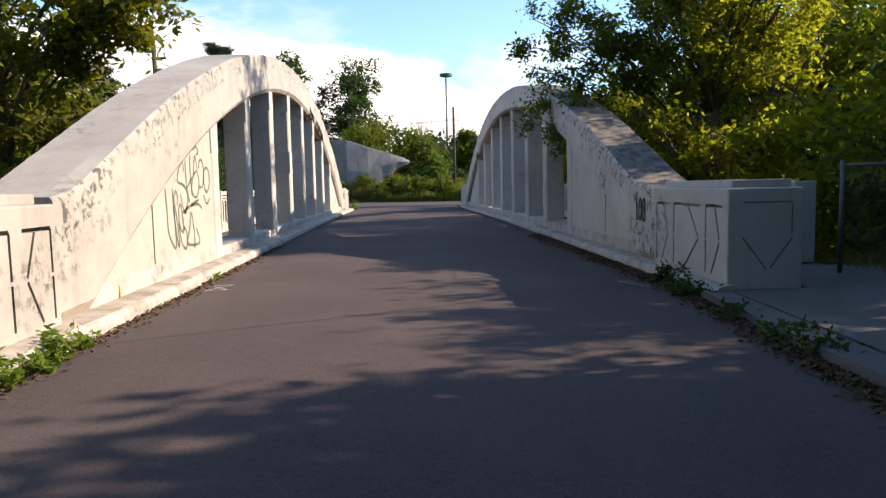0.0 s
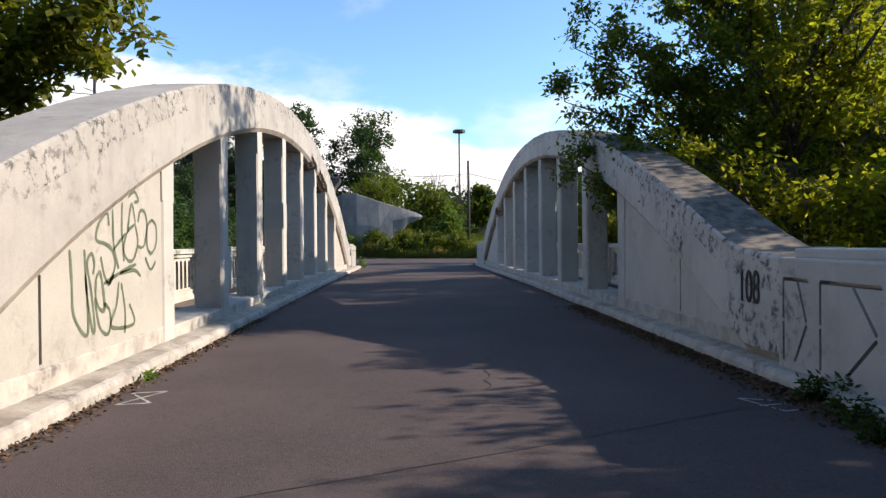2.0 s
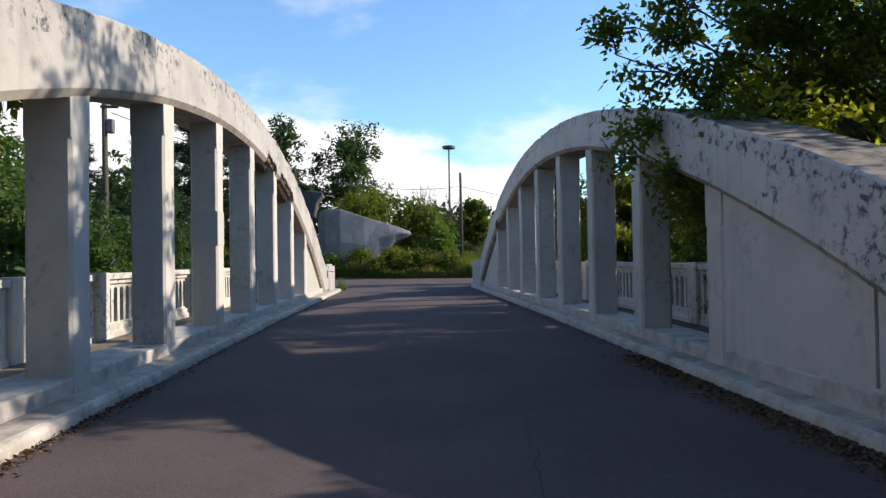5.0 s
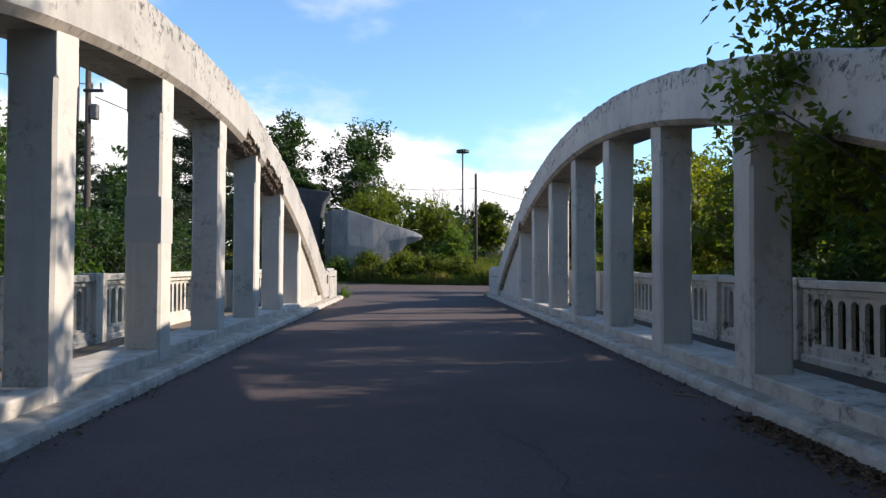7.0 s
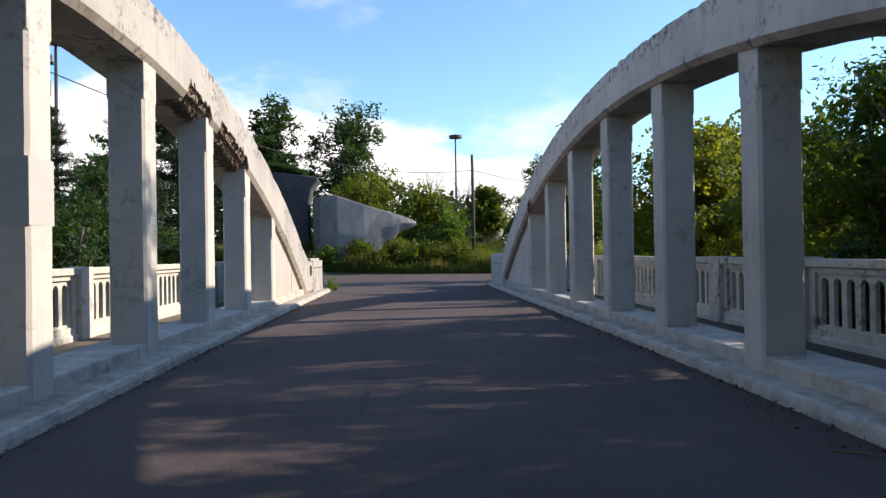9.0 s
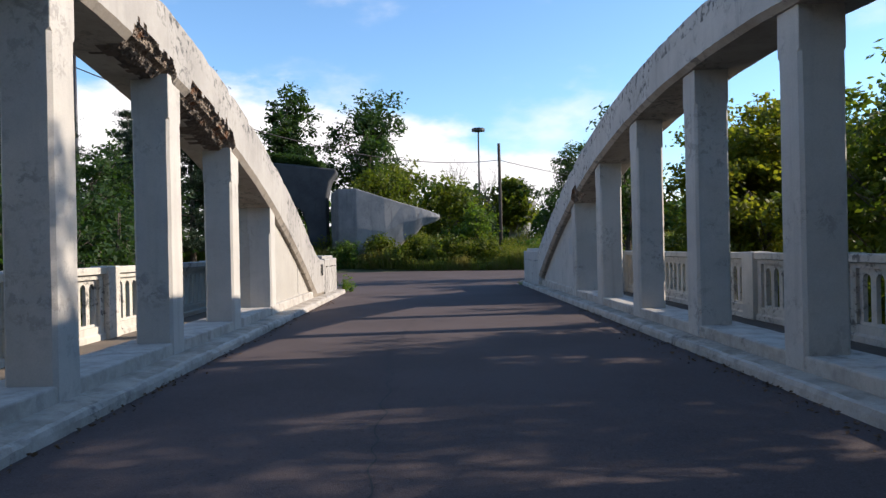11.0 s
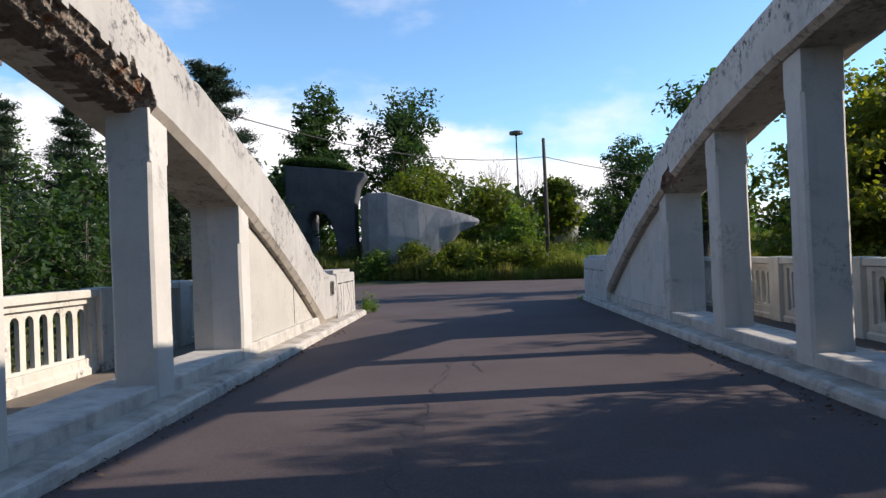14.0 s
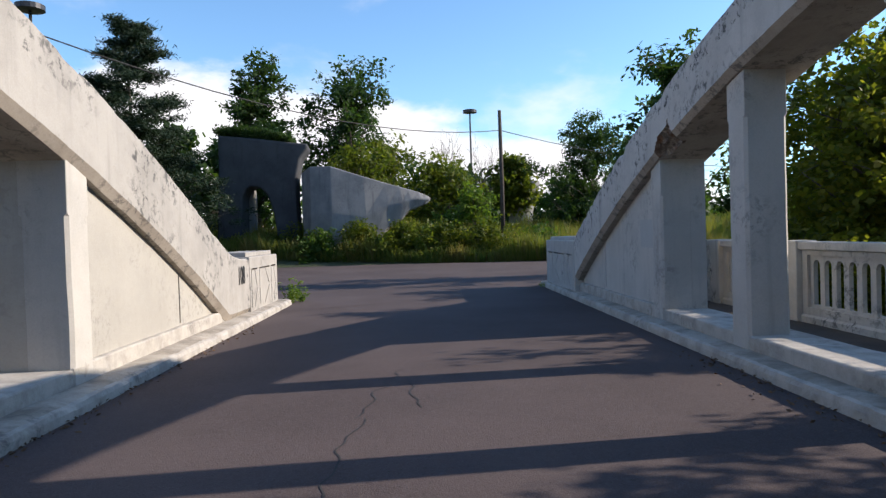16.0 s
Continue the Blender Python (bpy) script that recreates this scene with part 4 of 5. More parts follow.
make_tree("maple_tree", -11.5, 18.0, -3.4, 5.0, 2.8, 36000, 0.125, M_LEAF_OLIVE, GREEN, 33, low=0.2, group=BANK)
make_tree("shrub", -8.9, 21.6, -3.6, 3.1, 2.2, 36000, 0.10, M_LEAF_GREEN, "green leafy shrub behind the railing", 34, low=0.3, group=BANK, stems=3, category="shrub")
make_tree("shrub", -9.6, 26.5, -3.6, 3.0, 2.3, 36000, 0.115, M_LEAF_GREEN, "dense green shrub behind the railing", 35, low=0.3, group=BANK, stems=3, category="shrub")
make_tree("shrub", -10.2, 31.2, -3.3, 3.1, 2.4, 36000, 0.115, M_LEAF_DARK, "dense green shrub behind the railing", 36, low=0.3, group=BANK, stems=3, category="shrub")
make_tree("shrub", -10.4, 36.0, -1.0, 3.3, 2.3, 30000, 0.115, M_LEAF_DARK, "dense green shrub beside the lawn", 37, low=0.05, group=BANK, stems=3, category="shrub")
make_tree("ash_tree", -14.5, 28.0, -3.6, 5.6, 3.0, 30000, 0.14, M_LEAF_OLIVE, GREEN, 38, low=0.2, group=BANK)
make_tree("ash_tree", -15.5, 22.0, -3.6, 6.2, 3.0, 27000, 0.14, M_LEAF_GREEN, GREEN, 39, low=0.2, group=BANK)
make_tree("ash_tree", -13.5, 43.0, -0.1, 5.4, 2.3, 24000, 0.13, M_LEAF_DARK, DARK, 40, low=0.15, group=BANK)
make_tree("ash_tree", -19.0, 36.0, -0.5, 6.5, 3.2, 27000, 0.15, M_LEAF_DARK, DARK, 41, low=0.1, group=BANK)
make_pine(-16.2, 61.0, 0.3, 13.9, 5.4, "tall dark pine with ragged boughs beyond the road", 51, 80000)
make_pine(-29.0, 68.0, 0.6, 13.4, 4.4, "dark pine beyond the bank", 52, 50000)
make_pine(-17.6, 57.0, -0.1, 9.6, 3.4, "dark pine beyond the bank", 53, 36000)
make_pine(-24.5, 54.0, -0.1, 10.5, 3.0, "dark pine beyond the bank", 54, 15000)
make_pine(-22.5, 66.0, 1.0, 12.0, 3.2, "dark pine beyond the bank", 55, 15000)
# beyond the cross road
FAR = "trees beyond the road"
make_tree("poplar_tree", -13.0, 78.0, 1.2, 15.9, 3.6, 36000, 0.20, M_LEAF_DARK, "upright dark green tree behind the grey sculpture", 61, low=0.3, width=0.55, group=FAR)
make_tree("poplar_tree", -5.0, 78.0, 1.2, 15.2, 4.8, 40000, 0.20, M_LEAF_DARK, "tall green tree with an open crown behind the grey sculpture", 62, low=0.25, width=0.55, group=FAR)
make_tree("shrub", -3.2, 71.0, 1.2, 8.4, 3.4, 27000, 0.20, M_LEAF_OLIVE, "broad yellow-green shrub behind the sculpture", 63, low=0.1, group=FAR, category="shrub", stems=2)
make_tree("shrub", 1.6, 74.0, 1.2, 7.0, 3.2, 24000, 0.20, M_LEAF_OLIVE, "green thicket beyond the weeds", 64, low=0.05, group=FAR, category="shrub", stems=2)
make_tree("shrub", 3.1, 63.5, 0.7, 4.2, 1.5, 15000, 0.15, M_LEAF_FRESH, "fresh green shrub standing in the weeds", 65, low=0.03, group=FAR, category="shrub", stems=3)
make_tree("shrub", 1.3, 63.0, 0.6, 2.6, 1.2, 9000, 0.14, M_LEAF_GREEN, "low green shrub standing in the weeds", 66, low=0.03, group=FAR, category="shrub", stems=3)
make_tree("shrub", -3.6, 60.9, 0.0, 2.1, 1.4, 15000, 0.14, M_LEAF_OLIVE, "low dark shrub before the sculpture", 67, low=0.03, group=FAR, category="shrub", stems=3)
make_tree("shrub", -1.2, 60.4, 0.0, 2.0, 1.5, 15000, 0.14, M_LEAF_OLIVE, "low dark shrub in the weeds", 68, low=0.03, group=FAR, category="shrub", stems=3)
make_tree("shrub", 1.3, 60.2, 0.0, 2.0, 1.6, 15000, 0.14, M_LEAF_OLIVE, "low dark shrub in the weeds", 69, low=0.03, group=FAR, category="shrub", stems=3)
make_tree("shrub", -5.9, 60.9, 0.0, 1.9, 1.3, 9000, 0.13, M_LEAF_GREEN, "low green shrub in the weeds", 73, low=0.03, group=FAR, category="shrub", stems=3)
make_tree("shrub", 3.4, 59.6, 0.0, 2.0, 1.4, 12000, 0.14, M_LEAF_OLIVE, "low dark shrub in the weeds", 74, low=0.03, group=FAR, category="shrub", stems=3)
make_tree("shrub", 6.2, 60.5, 0.0, 1.7, 1.4, 9000, 0.13, M_LEAF_GREEN, "low green shrub in the weeds", 75, low=0.03, group=FAR, category="shrub", stems=3)
rng_far = random.Random(5)
for k in range(22):
    fx = -52 + 5.2 * k + rng_far.uniform(-1.5, 1.5)
    fy = 98 + rng_far.uniform(-8, 14)
    ft = rng_far.uniform(7.5, 10.5) + (4 if fx < -16 else 0) - (1.0 if fx > 3 else 0)
    make_tree("far_tree", fx, fy, 1.0, ft, rng_far.uniform(3.6, 5.0), 9000, 0.42, (M_LEAF_DARK, M_LEAF_GREEN, M_LEAF_DARK)[k % 3], "hazy green tree in the distant tree line", 80 + k,
              low=0.05, width=0.7, group="distant tree line", lumps=18)
for k, (fx, fy, ft) in enumerate(((26, 58, 9), (22, 48, 8), (20, 38, 8.5), (17, 2, 10), (-17, 14, 8), (-16, 4, 9), (-10, -5, 11), (-11, -11, 11), (-24, 44, 8), (34, 66, 10), (-30, 62, 12))):
    make_tree("ash_tree", fx, fy, -0.8 if 8 < fy < 36 else -0.1, ft, 3.9, 15000, 0.24, (M_LEAF_GREEN, M_LEAF_DARK)[k % 2], GREEN if k % 2 == 0 else DARK, 130 + k, low=0.04, width=0.55, group=BANK)


def bare_tree(x, y, base, top, seed):
    rng = np.random.default_rng(seed)
    tree = thing("bare_tree", "leafless grey tree with fine upright twigs", "tree", at=(x, y, base))
    verts, faces = [], []

    def put(path, r0, r1):
        v, f = tube(path, [r0 + (r1 - r0) * i / (len(path) - 1) for i in range(len(path))], 4)
        o = len(verts)
        verts.extend(v)
        faces.extend([tuple(q + o for q in ff) for ff in f])

    h = top - base
    put([(0, 0, -0.2), (0.05, 0, h * 0.4), (0, 0.1, h * 0.9)], 0.09, 0.02)
    for k in range(34):
        u = 0.15 + 0.6 * rng.random()
        g = rng.normal(size=3) * np.array([1.5, 1.5, 0.5]) + np.array([0, 0, h * min(1.0, u + 0.3)])
        p = grow(rng, (0, 0, h * u), g, 4, 0, 0.15)
        put(p, 0.035, 0.012)
        for q in range(4):
            put(grow(rng, p[2 + q % 3], p[-1] + rng.normal(size=3) * 0.5 + np.array([0, 0, 0.4]), 3, 0, 0.05), 0.016, 0.007)
    part_mesh("trunk", mesh_from("trunk", [tuple(v) for v in verts], faces, M_BARK), tree)


bare_tree(2.2, 82.0, 1.2, 9.4, 71)
bare_tree(5.4, 84.0, 1.2, 9.0, 72)


def blades(name, rng, n, place, height, width, mat, label, category):
    """Upright narrow blades: ONE object of uncountable grass or weeds."""
    xy = np.array([place() for _ in range(n)])
    z = np.array([ground_height(px, py) for px, py in xy])
    base = np.column_stack([xy, z + 0.0])
    patch = np.array([0.95 + 0.9 * noise.noise(Vector((px * 0.45, py * 0.45, 3.0))) for px, py in xy])
    hgt = (height * (0.45 + 0.75 * rng.random(n)) * patch)[:, None]
    lean = rng.normal(size=(n, 2)) * 0.22
    tip = base + np.column_stack([lean * hgt, hgt[:, 0]])
    th = rng.random(n) * math.pi
    side = np.column_stack([np.cos(th), np.sin(th), np.zeros(n)]) * width * 0.5
    mid = base * 0.45 + tip * 0.55 - np.column_stack([lean * hgt * 0.25, np.zeros(n)])
    v = np.stack([base - side, mid - side * 0.9, tip, mid + side * 0.9, ], axis=1).astype(np.float32)
    me = bpy.data.meshes.new(name)
    me.vertices.add(n * 4)
    me.vertices.foreach_set("co", v.ravel())
    me.loops.add(n * 4)
    me.loops.foreach_set("vertex_index", np.arange(n * 4, dtype=np.int32))
    me.polygons.add(n)
    me.polygons.foreach_set("loop_start", np.arange(0, n * 4, 4, dtype=np.int32))
    me.materials.append(mat)
    me.update(calc_edges=True)
    return tagged(new(name, me), label, category, kind="stuff")


def road_far_edge(x):
    return 58.4 - 0.28 * max(-16, min(16, x))


r1 = np.random.default_rng(201)
blades("tall_grass", r1, 80000, lambda: (lambda px: (px, road_far_edge(px) + 0.2 + 14 * r1.random() ** 1.6))(r1.uniform(-32, 30)), 1.15, 0.06, M_GRASS, "tall green roadside grass beyond the cross road", "grass")
r2 = np.random.default_rng(202)
blades("dry_weeds", r2, 9000, lambda: (lambda px: (px, road_far_edge(px) + 0.1 + 5 * r2.random()))(r2.uniform(-32, 30)), 1.05, 0.035, M_STRAW, "tall dry brown weed stems among the grass", "weeds")
def leafy_weeds():
    """Leafy weeds growing in uneven mounds along the far side of the cross road."""
    rng = np.random.default_rng(205)
    pts = []
    while len(pts) < 42000:
        px = rng.uniform(-16, 9)
        d = 0.4 + 3.6 * rng.random()
        py = road_far_edge(px) + d
        hump = 0.75 + 1.1 * noise.noise(Vector((px * 0.55, py * 0.8, 9.0))) + 0.35 * noise.noise(Vector((px * 2.1, py * 2.1, 5.0)))
        top = 1.25 * max(0.0, hump) * min(1.0, 0.3 + d / 1.6)
        if top < 0.25:
            continue
        pts.append((px, py, ground_height(px, py) + top * rng.random() ** 0.6))
    pts = np.array(pts)
    for k, mat in enumerate((M_LEAF_OLIVE, M_LEAF_AMBER)):
        me = leaf_mesh("leafy_weeds", rng, pts[k::2], 0.15, 0.45, 0.1, mat)
        tagged(new("leafy_weeds", me), "dense leafy green weeds beyond the cross road", "weeds", kind="stuff")


leafy_weeds()
r3 = np.random.default_rng(203)
blades("bank_grass", r3, 26000, lambda: (lambda sx: (sx * r3.uniform(6.0, 16.0), r3.uniform(30.0, 46.0)))(r3.choice([-1, 1])), 0.4, 0.03, M_GRASS, "rough grass on the far banks", "grass")
r4 = np.random.default_rng(204)
blades("verge_grass", r4, 16000, lambda: (r4.uniform(5.6, 14.0), r4.uniform(-6.0, 9.5)), 0.3, 0.02, M_GRASS, "shaded rough grass beside the near apron", "grass")


# ---- things beyond the road ----
def loft_slab(name, outline, y, depth, taper, mat, parent, label=""):
    """A heavy slab shape: an outline of (x, z) with rounded edges, extruded along y."""
    bm = bmesh.new()
    cx = sum(p[0] for p in outline) / len(outline)
    cz = sum(p[1] for p in outline) / len(outline)
    f = [bm.verts.new((px, y, pz)) for px, pz in outline]
    b = [bm.verts.new((cx + (px - cx) * taper, y + depth, cz + (pz - cz) * taper)) for px, pz in outline]
    bm.faces.new(f[::-1])
    bm.faces.new(b)
    for i in range(len(f)):
        j = (i + 1) % len(f)
        bm.faces.new((f[i], f[j], b[j], b[i]))
    bmesh.ops.recalc_face_normals(bm, faces=bm.faces[:])
    bmesh.ops.bevel(bm, geom=[e for e in bm.edges], offset=0.16, segments=3, profile=0.5, affect="EDGES", clamp_overlap=True)
    return part(name, bm, mat, parent, label)


def build_sculptures():
    a = thing("concrete_sculpture", "dark grey concrete sculpture on arched legs with grass on its back", "sculpture", "grey sculptures")
    outline = [(-12.6, 0.2), (-12.45, 2.45), (-12.27, 5.7), (-12.24, 7.92), (-9.8, 7.65), (-7.75, 7.36), (-6.87, 7.27), (-6.88, 7.0), (-7.34, 6.4), (-7.6, 5.2), (-7.64, 3.9), (-7.58, 2.1), (-7.5, 0.2),
               (-8.75, 0.2), (-8.89, 2.0), (-9.07, 3.25), (-9.37, 4.2), (-9.68, 4.58), (-10.0, 4.74), (-10.4, 4.76), (-10.68, 4.6), (-10.9, 4.15), (-10.96, 2.2), (-11.0, 0.2)]
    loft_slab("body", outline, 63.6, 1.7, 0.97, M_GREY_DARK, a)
    # sunlight on the rear leg is put into its paler grey
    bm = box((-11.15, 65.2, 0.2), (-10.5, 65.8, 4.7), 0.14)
    part("leg", bm, M_GREY, a, "rear leg in a paler grey that stands for sunlight")
    rng = np.random.default_rng(301)
    n = 7000
    p = np.column_stack([rng.uniform(-12.5, -7.9, n), rng.uniform(63.65, 65.25, n), np.zeros(n)])
    p[:, 2] = 8.05 - 0.13 * (p[:, 0] + 12.4) + 0.55 * rng.random(n) * (1 - ((p[:, 0] + 10.2) / 2.6) ** 2 * 0.8)
    turf = new("turf", leaf_mesh("turf", rng, p, 0.24, 0.25, -0.6, M_LEAF_DARK))
    tagged(turf, "dark green turf growing on the sculpture's back", "grass", kind="stuff")
    b = thing("concrete_sculpture", "grey faceted concrete sculpture with a long pointed snout", "sculpture", "grey sculptures")
    # a tall folded block at the left that runs out into the snout
    bm = bmesh.new()
    rings = [(-7.25, 0.2, 5.45, 63.2, 65.5), (-6.6, 0.2, 5.72, 62.2, 65.7), (-5.3, 0.2, 5.66, 61.5, 65.7), (-3.4, 0.3, 5.02, 61.7, 65.2), (-2.1, 2.0, 4.62, 61.95, 64.2), (-1.3, 2.45, 4.38, 62.05, 63.6), (-0.78, 3.0, 4.23, 62.15, 63.2), (-0.2, 3.2, 4.05, 62.25, 62.95), (0.2, 3.36, 3.88, 62.35, 62.85), (0.42, 3.52, 3.76, 62.45, 62.8)]
    prev = None
    for (px, z0, z1, ya, yb) in rings:
        ring = [bm.verts.new(c) for c in ((px, ya, z0), (px + 0.05, ya - 0.12, (z0 + z1) / 2), (px, ya + 0.1, z1), (px, yb, z1 - 0.1), (px, yb, z0))]
        if prev:
            for i in range(5):
                j = (i + 1) % 5
                bm.faces.new((prev[i], prev[j], ring[j], ring[i]))
        else:
            bm.faces.new(ring[::-1])
        prev = ring
    bm.faces.new(prev)
    bmesh.ops.recalc_face_normals(bm, faces=bm.faces[:])
    bmesh.ops.bevel(bm, geom=bm.edges[:], offset=0.06, segments=2, profile=0.5, affect="EDGES", clamp_overlap=True)
    part("body", bm, M_GREY, b)
    c = thing("concrete_sculpture", "small flared grey concrete pillar with shrubs on top", "sculpture", "grey sculptures")
    v, f = [], []
    rad = [(0.2, 1.15), (1.2, 1.0), (2.4, 0.95), (3.6, 1.15), (4.6, 1.55), (4.8, 1.5)]
    for k, (z, r) in enumerate(rad):
        for q in range(16):
            t = q * math.pi / 8
            v.append((7.6 + r * math.cos(t), 75 + r * math.sin(t), z + 0.6))
    for k in range(len(rad) - 1):
        for q in range(16):
            g, h = k * 16 + q, k * 16 + (q + 1) % 16
            f.append((g, h, h + 16, g + 16))
    f.append(tuple(range(len(v) - 16, len(v))))
    part_mesh("body", mesh_from("pillar", v, f, M_GREY, smooth=True), c)
    make_tree("shrub", 7.1, 74.2, 3.4, 6.9, 1.7, 30000, 0.2, M_LEAF_OLIVE, "rounded olive-green shrub growing over the flared pillar", 303, low=0.1, width=0.6, category="shrub", stems=3)
    # top of the snout sculpture is overgrown
    make_tree("shrub", -4.2, 66.5, 1.2, 7.4, 2.0, 15000, 0.18, M_LEAF_OLIVE, "yellow-green shrub hanging over the sculpture", 304, low=0.3, category="shrub", stems=2)


build_sculptures()


def utility_pole(x, y, base, top, r, label, arm=False):
    p = thing("utility_pole", label, "pole", "poles")
    part_mesh("shaft", tube_mesh("shaft", [(x, y, base), (x + 0.03, y, (base + top) / 2), (x, y, top)], [r, r * 0.9, r * 0.75], M_TIMBER, 10), p)
    if arm:
        part("crossarm", box((x - 0.05, y - 0.35, top - 1.2), (x + 0.75, y - 0.22, top - 1.08), 0.02), M_TIMBER, p)
        for k in range(2):
            v, f = tube([(x + 0.3 + 0.35 * k, y - 0.28, top - 1.08), (x + 0.3 + 0.35 * k, y - 0.28, top - 0.9), (x + 0.3 + 0.35 * k, y - 0.28, top - 0.82)], [0.03, 0.05, 0.035], 8)
            part_mesh("insulator", mesh_from("insulator", v, f, M_STEEL), p)
        part("transformer", box((x + 0.16, y - 0.2, top - 2.3), (x + 0.46, y + 0.1, top - 1.65), 0.06), M_STEEL, p)
    else:
        part("tag", box((x - 0.1, y - r - 0.03, base + 0.9), (x + 0.1, y - r + 0.0, base + 1.5), 0.01), M_WHITE, p, "white tag near the foot")
    return p


utility_pole(-13.75, 38.0, -0.3, 9.7, 0.15, "tall weathered wooden utility pole with fittings", True)
utility_pole(4.4, 60.0, 0.0, 8.3, 0.13, "dark slim wooden pole standing in the weeds")


def mast_light(x, y, base, top, label):
    p = thing("street_lamp", label, "street lamp", "mast lamps")
    r = 0.011 * (top - base)
    part_mesh("pole", tube_mesh("pole", [(x, y, base), (x, y, top - 0.4)], [r, r * 0.55], M_DARKSTEEL, 10), p)
    v, f = [], []
    w = 0.055 * (top - base)
    for z, q in ((top - 0.5 * w, w * 0.55), (top - 0.42 * w, w), (top - 0.05 * w, w), (top, w * 0.9)):
        for k in range(18):
            t = k * math.pi / 9
            v.append((x + q * math.cos(t), y + q * math.sin(t), z))
    for j in range(3):
        for k in range(18):
            a, b = j * 18 + k, j * 18 + (k + 1) % 18
            f.append((a, b, b + 18, a + 18))
    f += [tuple(range(17, -1, -1)), tuple(range(54, 72))]
    part_mesh("lamp_head", mesh_from("lamp_head", v, f, M_DARKSTEEL), p)


mast_light(14.1, 215.6, 1.0, 36.6, "tall dark mast lamp with a round flat head")
mast_light(-54.2, 120.0, 0.5, 35.6, "tall dark mast lamp with a round flat head")


def wire(a, b, sag, label):
    path = [tuple(a[i] + (b[i] - a[i]) * t / 14 - (sag * 4 * (t / 14) * (1 - t / 14) if i == 2 else 0) for i in range(3)) for t in range(15)]
    tagged(new("overhead_wire", tube_mesh("overhead_wire", path, [0.022] * 15, M_CABLE, 5)), label, "cable", "overhead wires")


wire((-13.4, 37.9, 8.35), (4.4, 60.0, 7.2), 1.4, "thin black wire slung between two poles")
wire((4.4, 60.0, 7.2), (26.0, 74.0, 6.0), 0.6, "thin black wire running on from the slim pole")
wire((-13.75, 38.0, 8.9), (-34.0, 20.0, 9.5), 0.6, "thin black wire leading away from the tall pole")


# ---- small things on and beside the bridge ----
def ribbon(name, strokes, width, plane, mat, z=None, parent=None, taper=True):
    """Flat painted strokes, smoothed. plane: a function that turns (u, v) into a place."""
    verts, faces = [], []
    for st in strokes:
        pts = []
        n = len(st)
        for i in range(n - 1):
            p0, p1, p2, p3 = (Vector(st[max(i - 1, 0)]), Vector(st[i]), Vector(st[i + 1]), Vector(st[min(i + 2, n - 1)]))
            for k in range(6):
                t = k / 6
                pts.append(0.5 * ((2 * p1) + (p2 - p0) * t + (2 * p0 - 5 * p1 + 4 * p2 - p3) * t * t + (3 * p1 - p0 - 3 * p2 + p3) * t ** 3))
        pts.append(Vector(st[-1]))
        o = len(verts)
        for i, p in enumerate(pts):
            d = pts[min(i + 1, len(pts) - 1)] - pts[max(i - 1, 0)]
            d = d.normalized() if d.length else Vector((1, 0))
            w = width * (0.75 + 0.35 * noise.noise(Vector((p[0] * 9, p[1] * 9, 2))))
            if taper and i in (0, len(pts) - 1):
                w *= 0.6
            nx = Vector((-d[1], d[0])) * w / 2
            verts += [plane(p[0] + nx[0], p[1] + nx[1]), plane(p[0] - nx[0], p[1] - nx[1])]
        for i in range(len(pts) - 1):
            faces.append((o + 2 * i, o + 2 * i + 1, o + 2 * i + 3, o + 2 * i + 2))
    return mesh_from(name, verts, faces, mat)


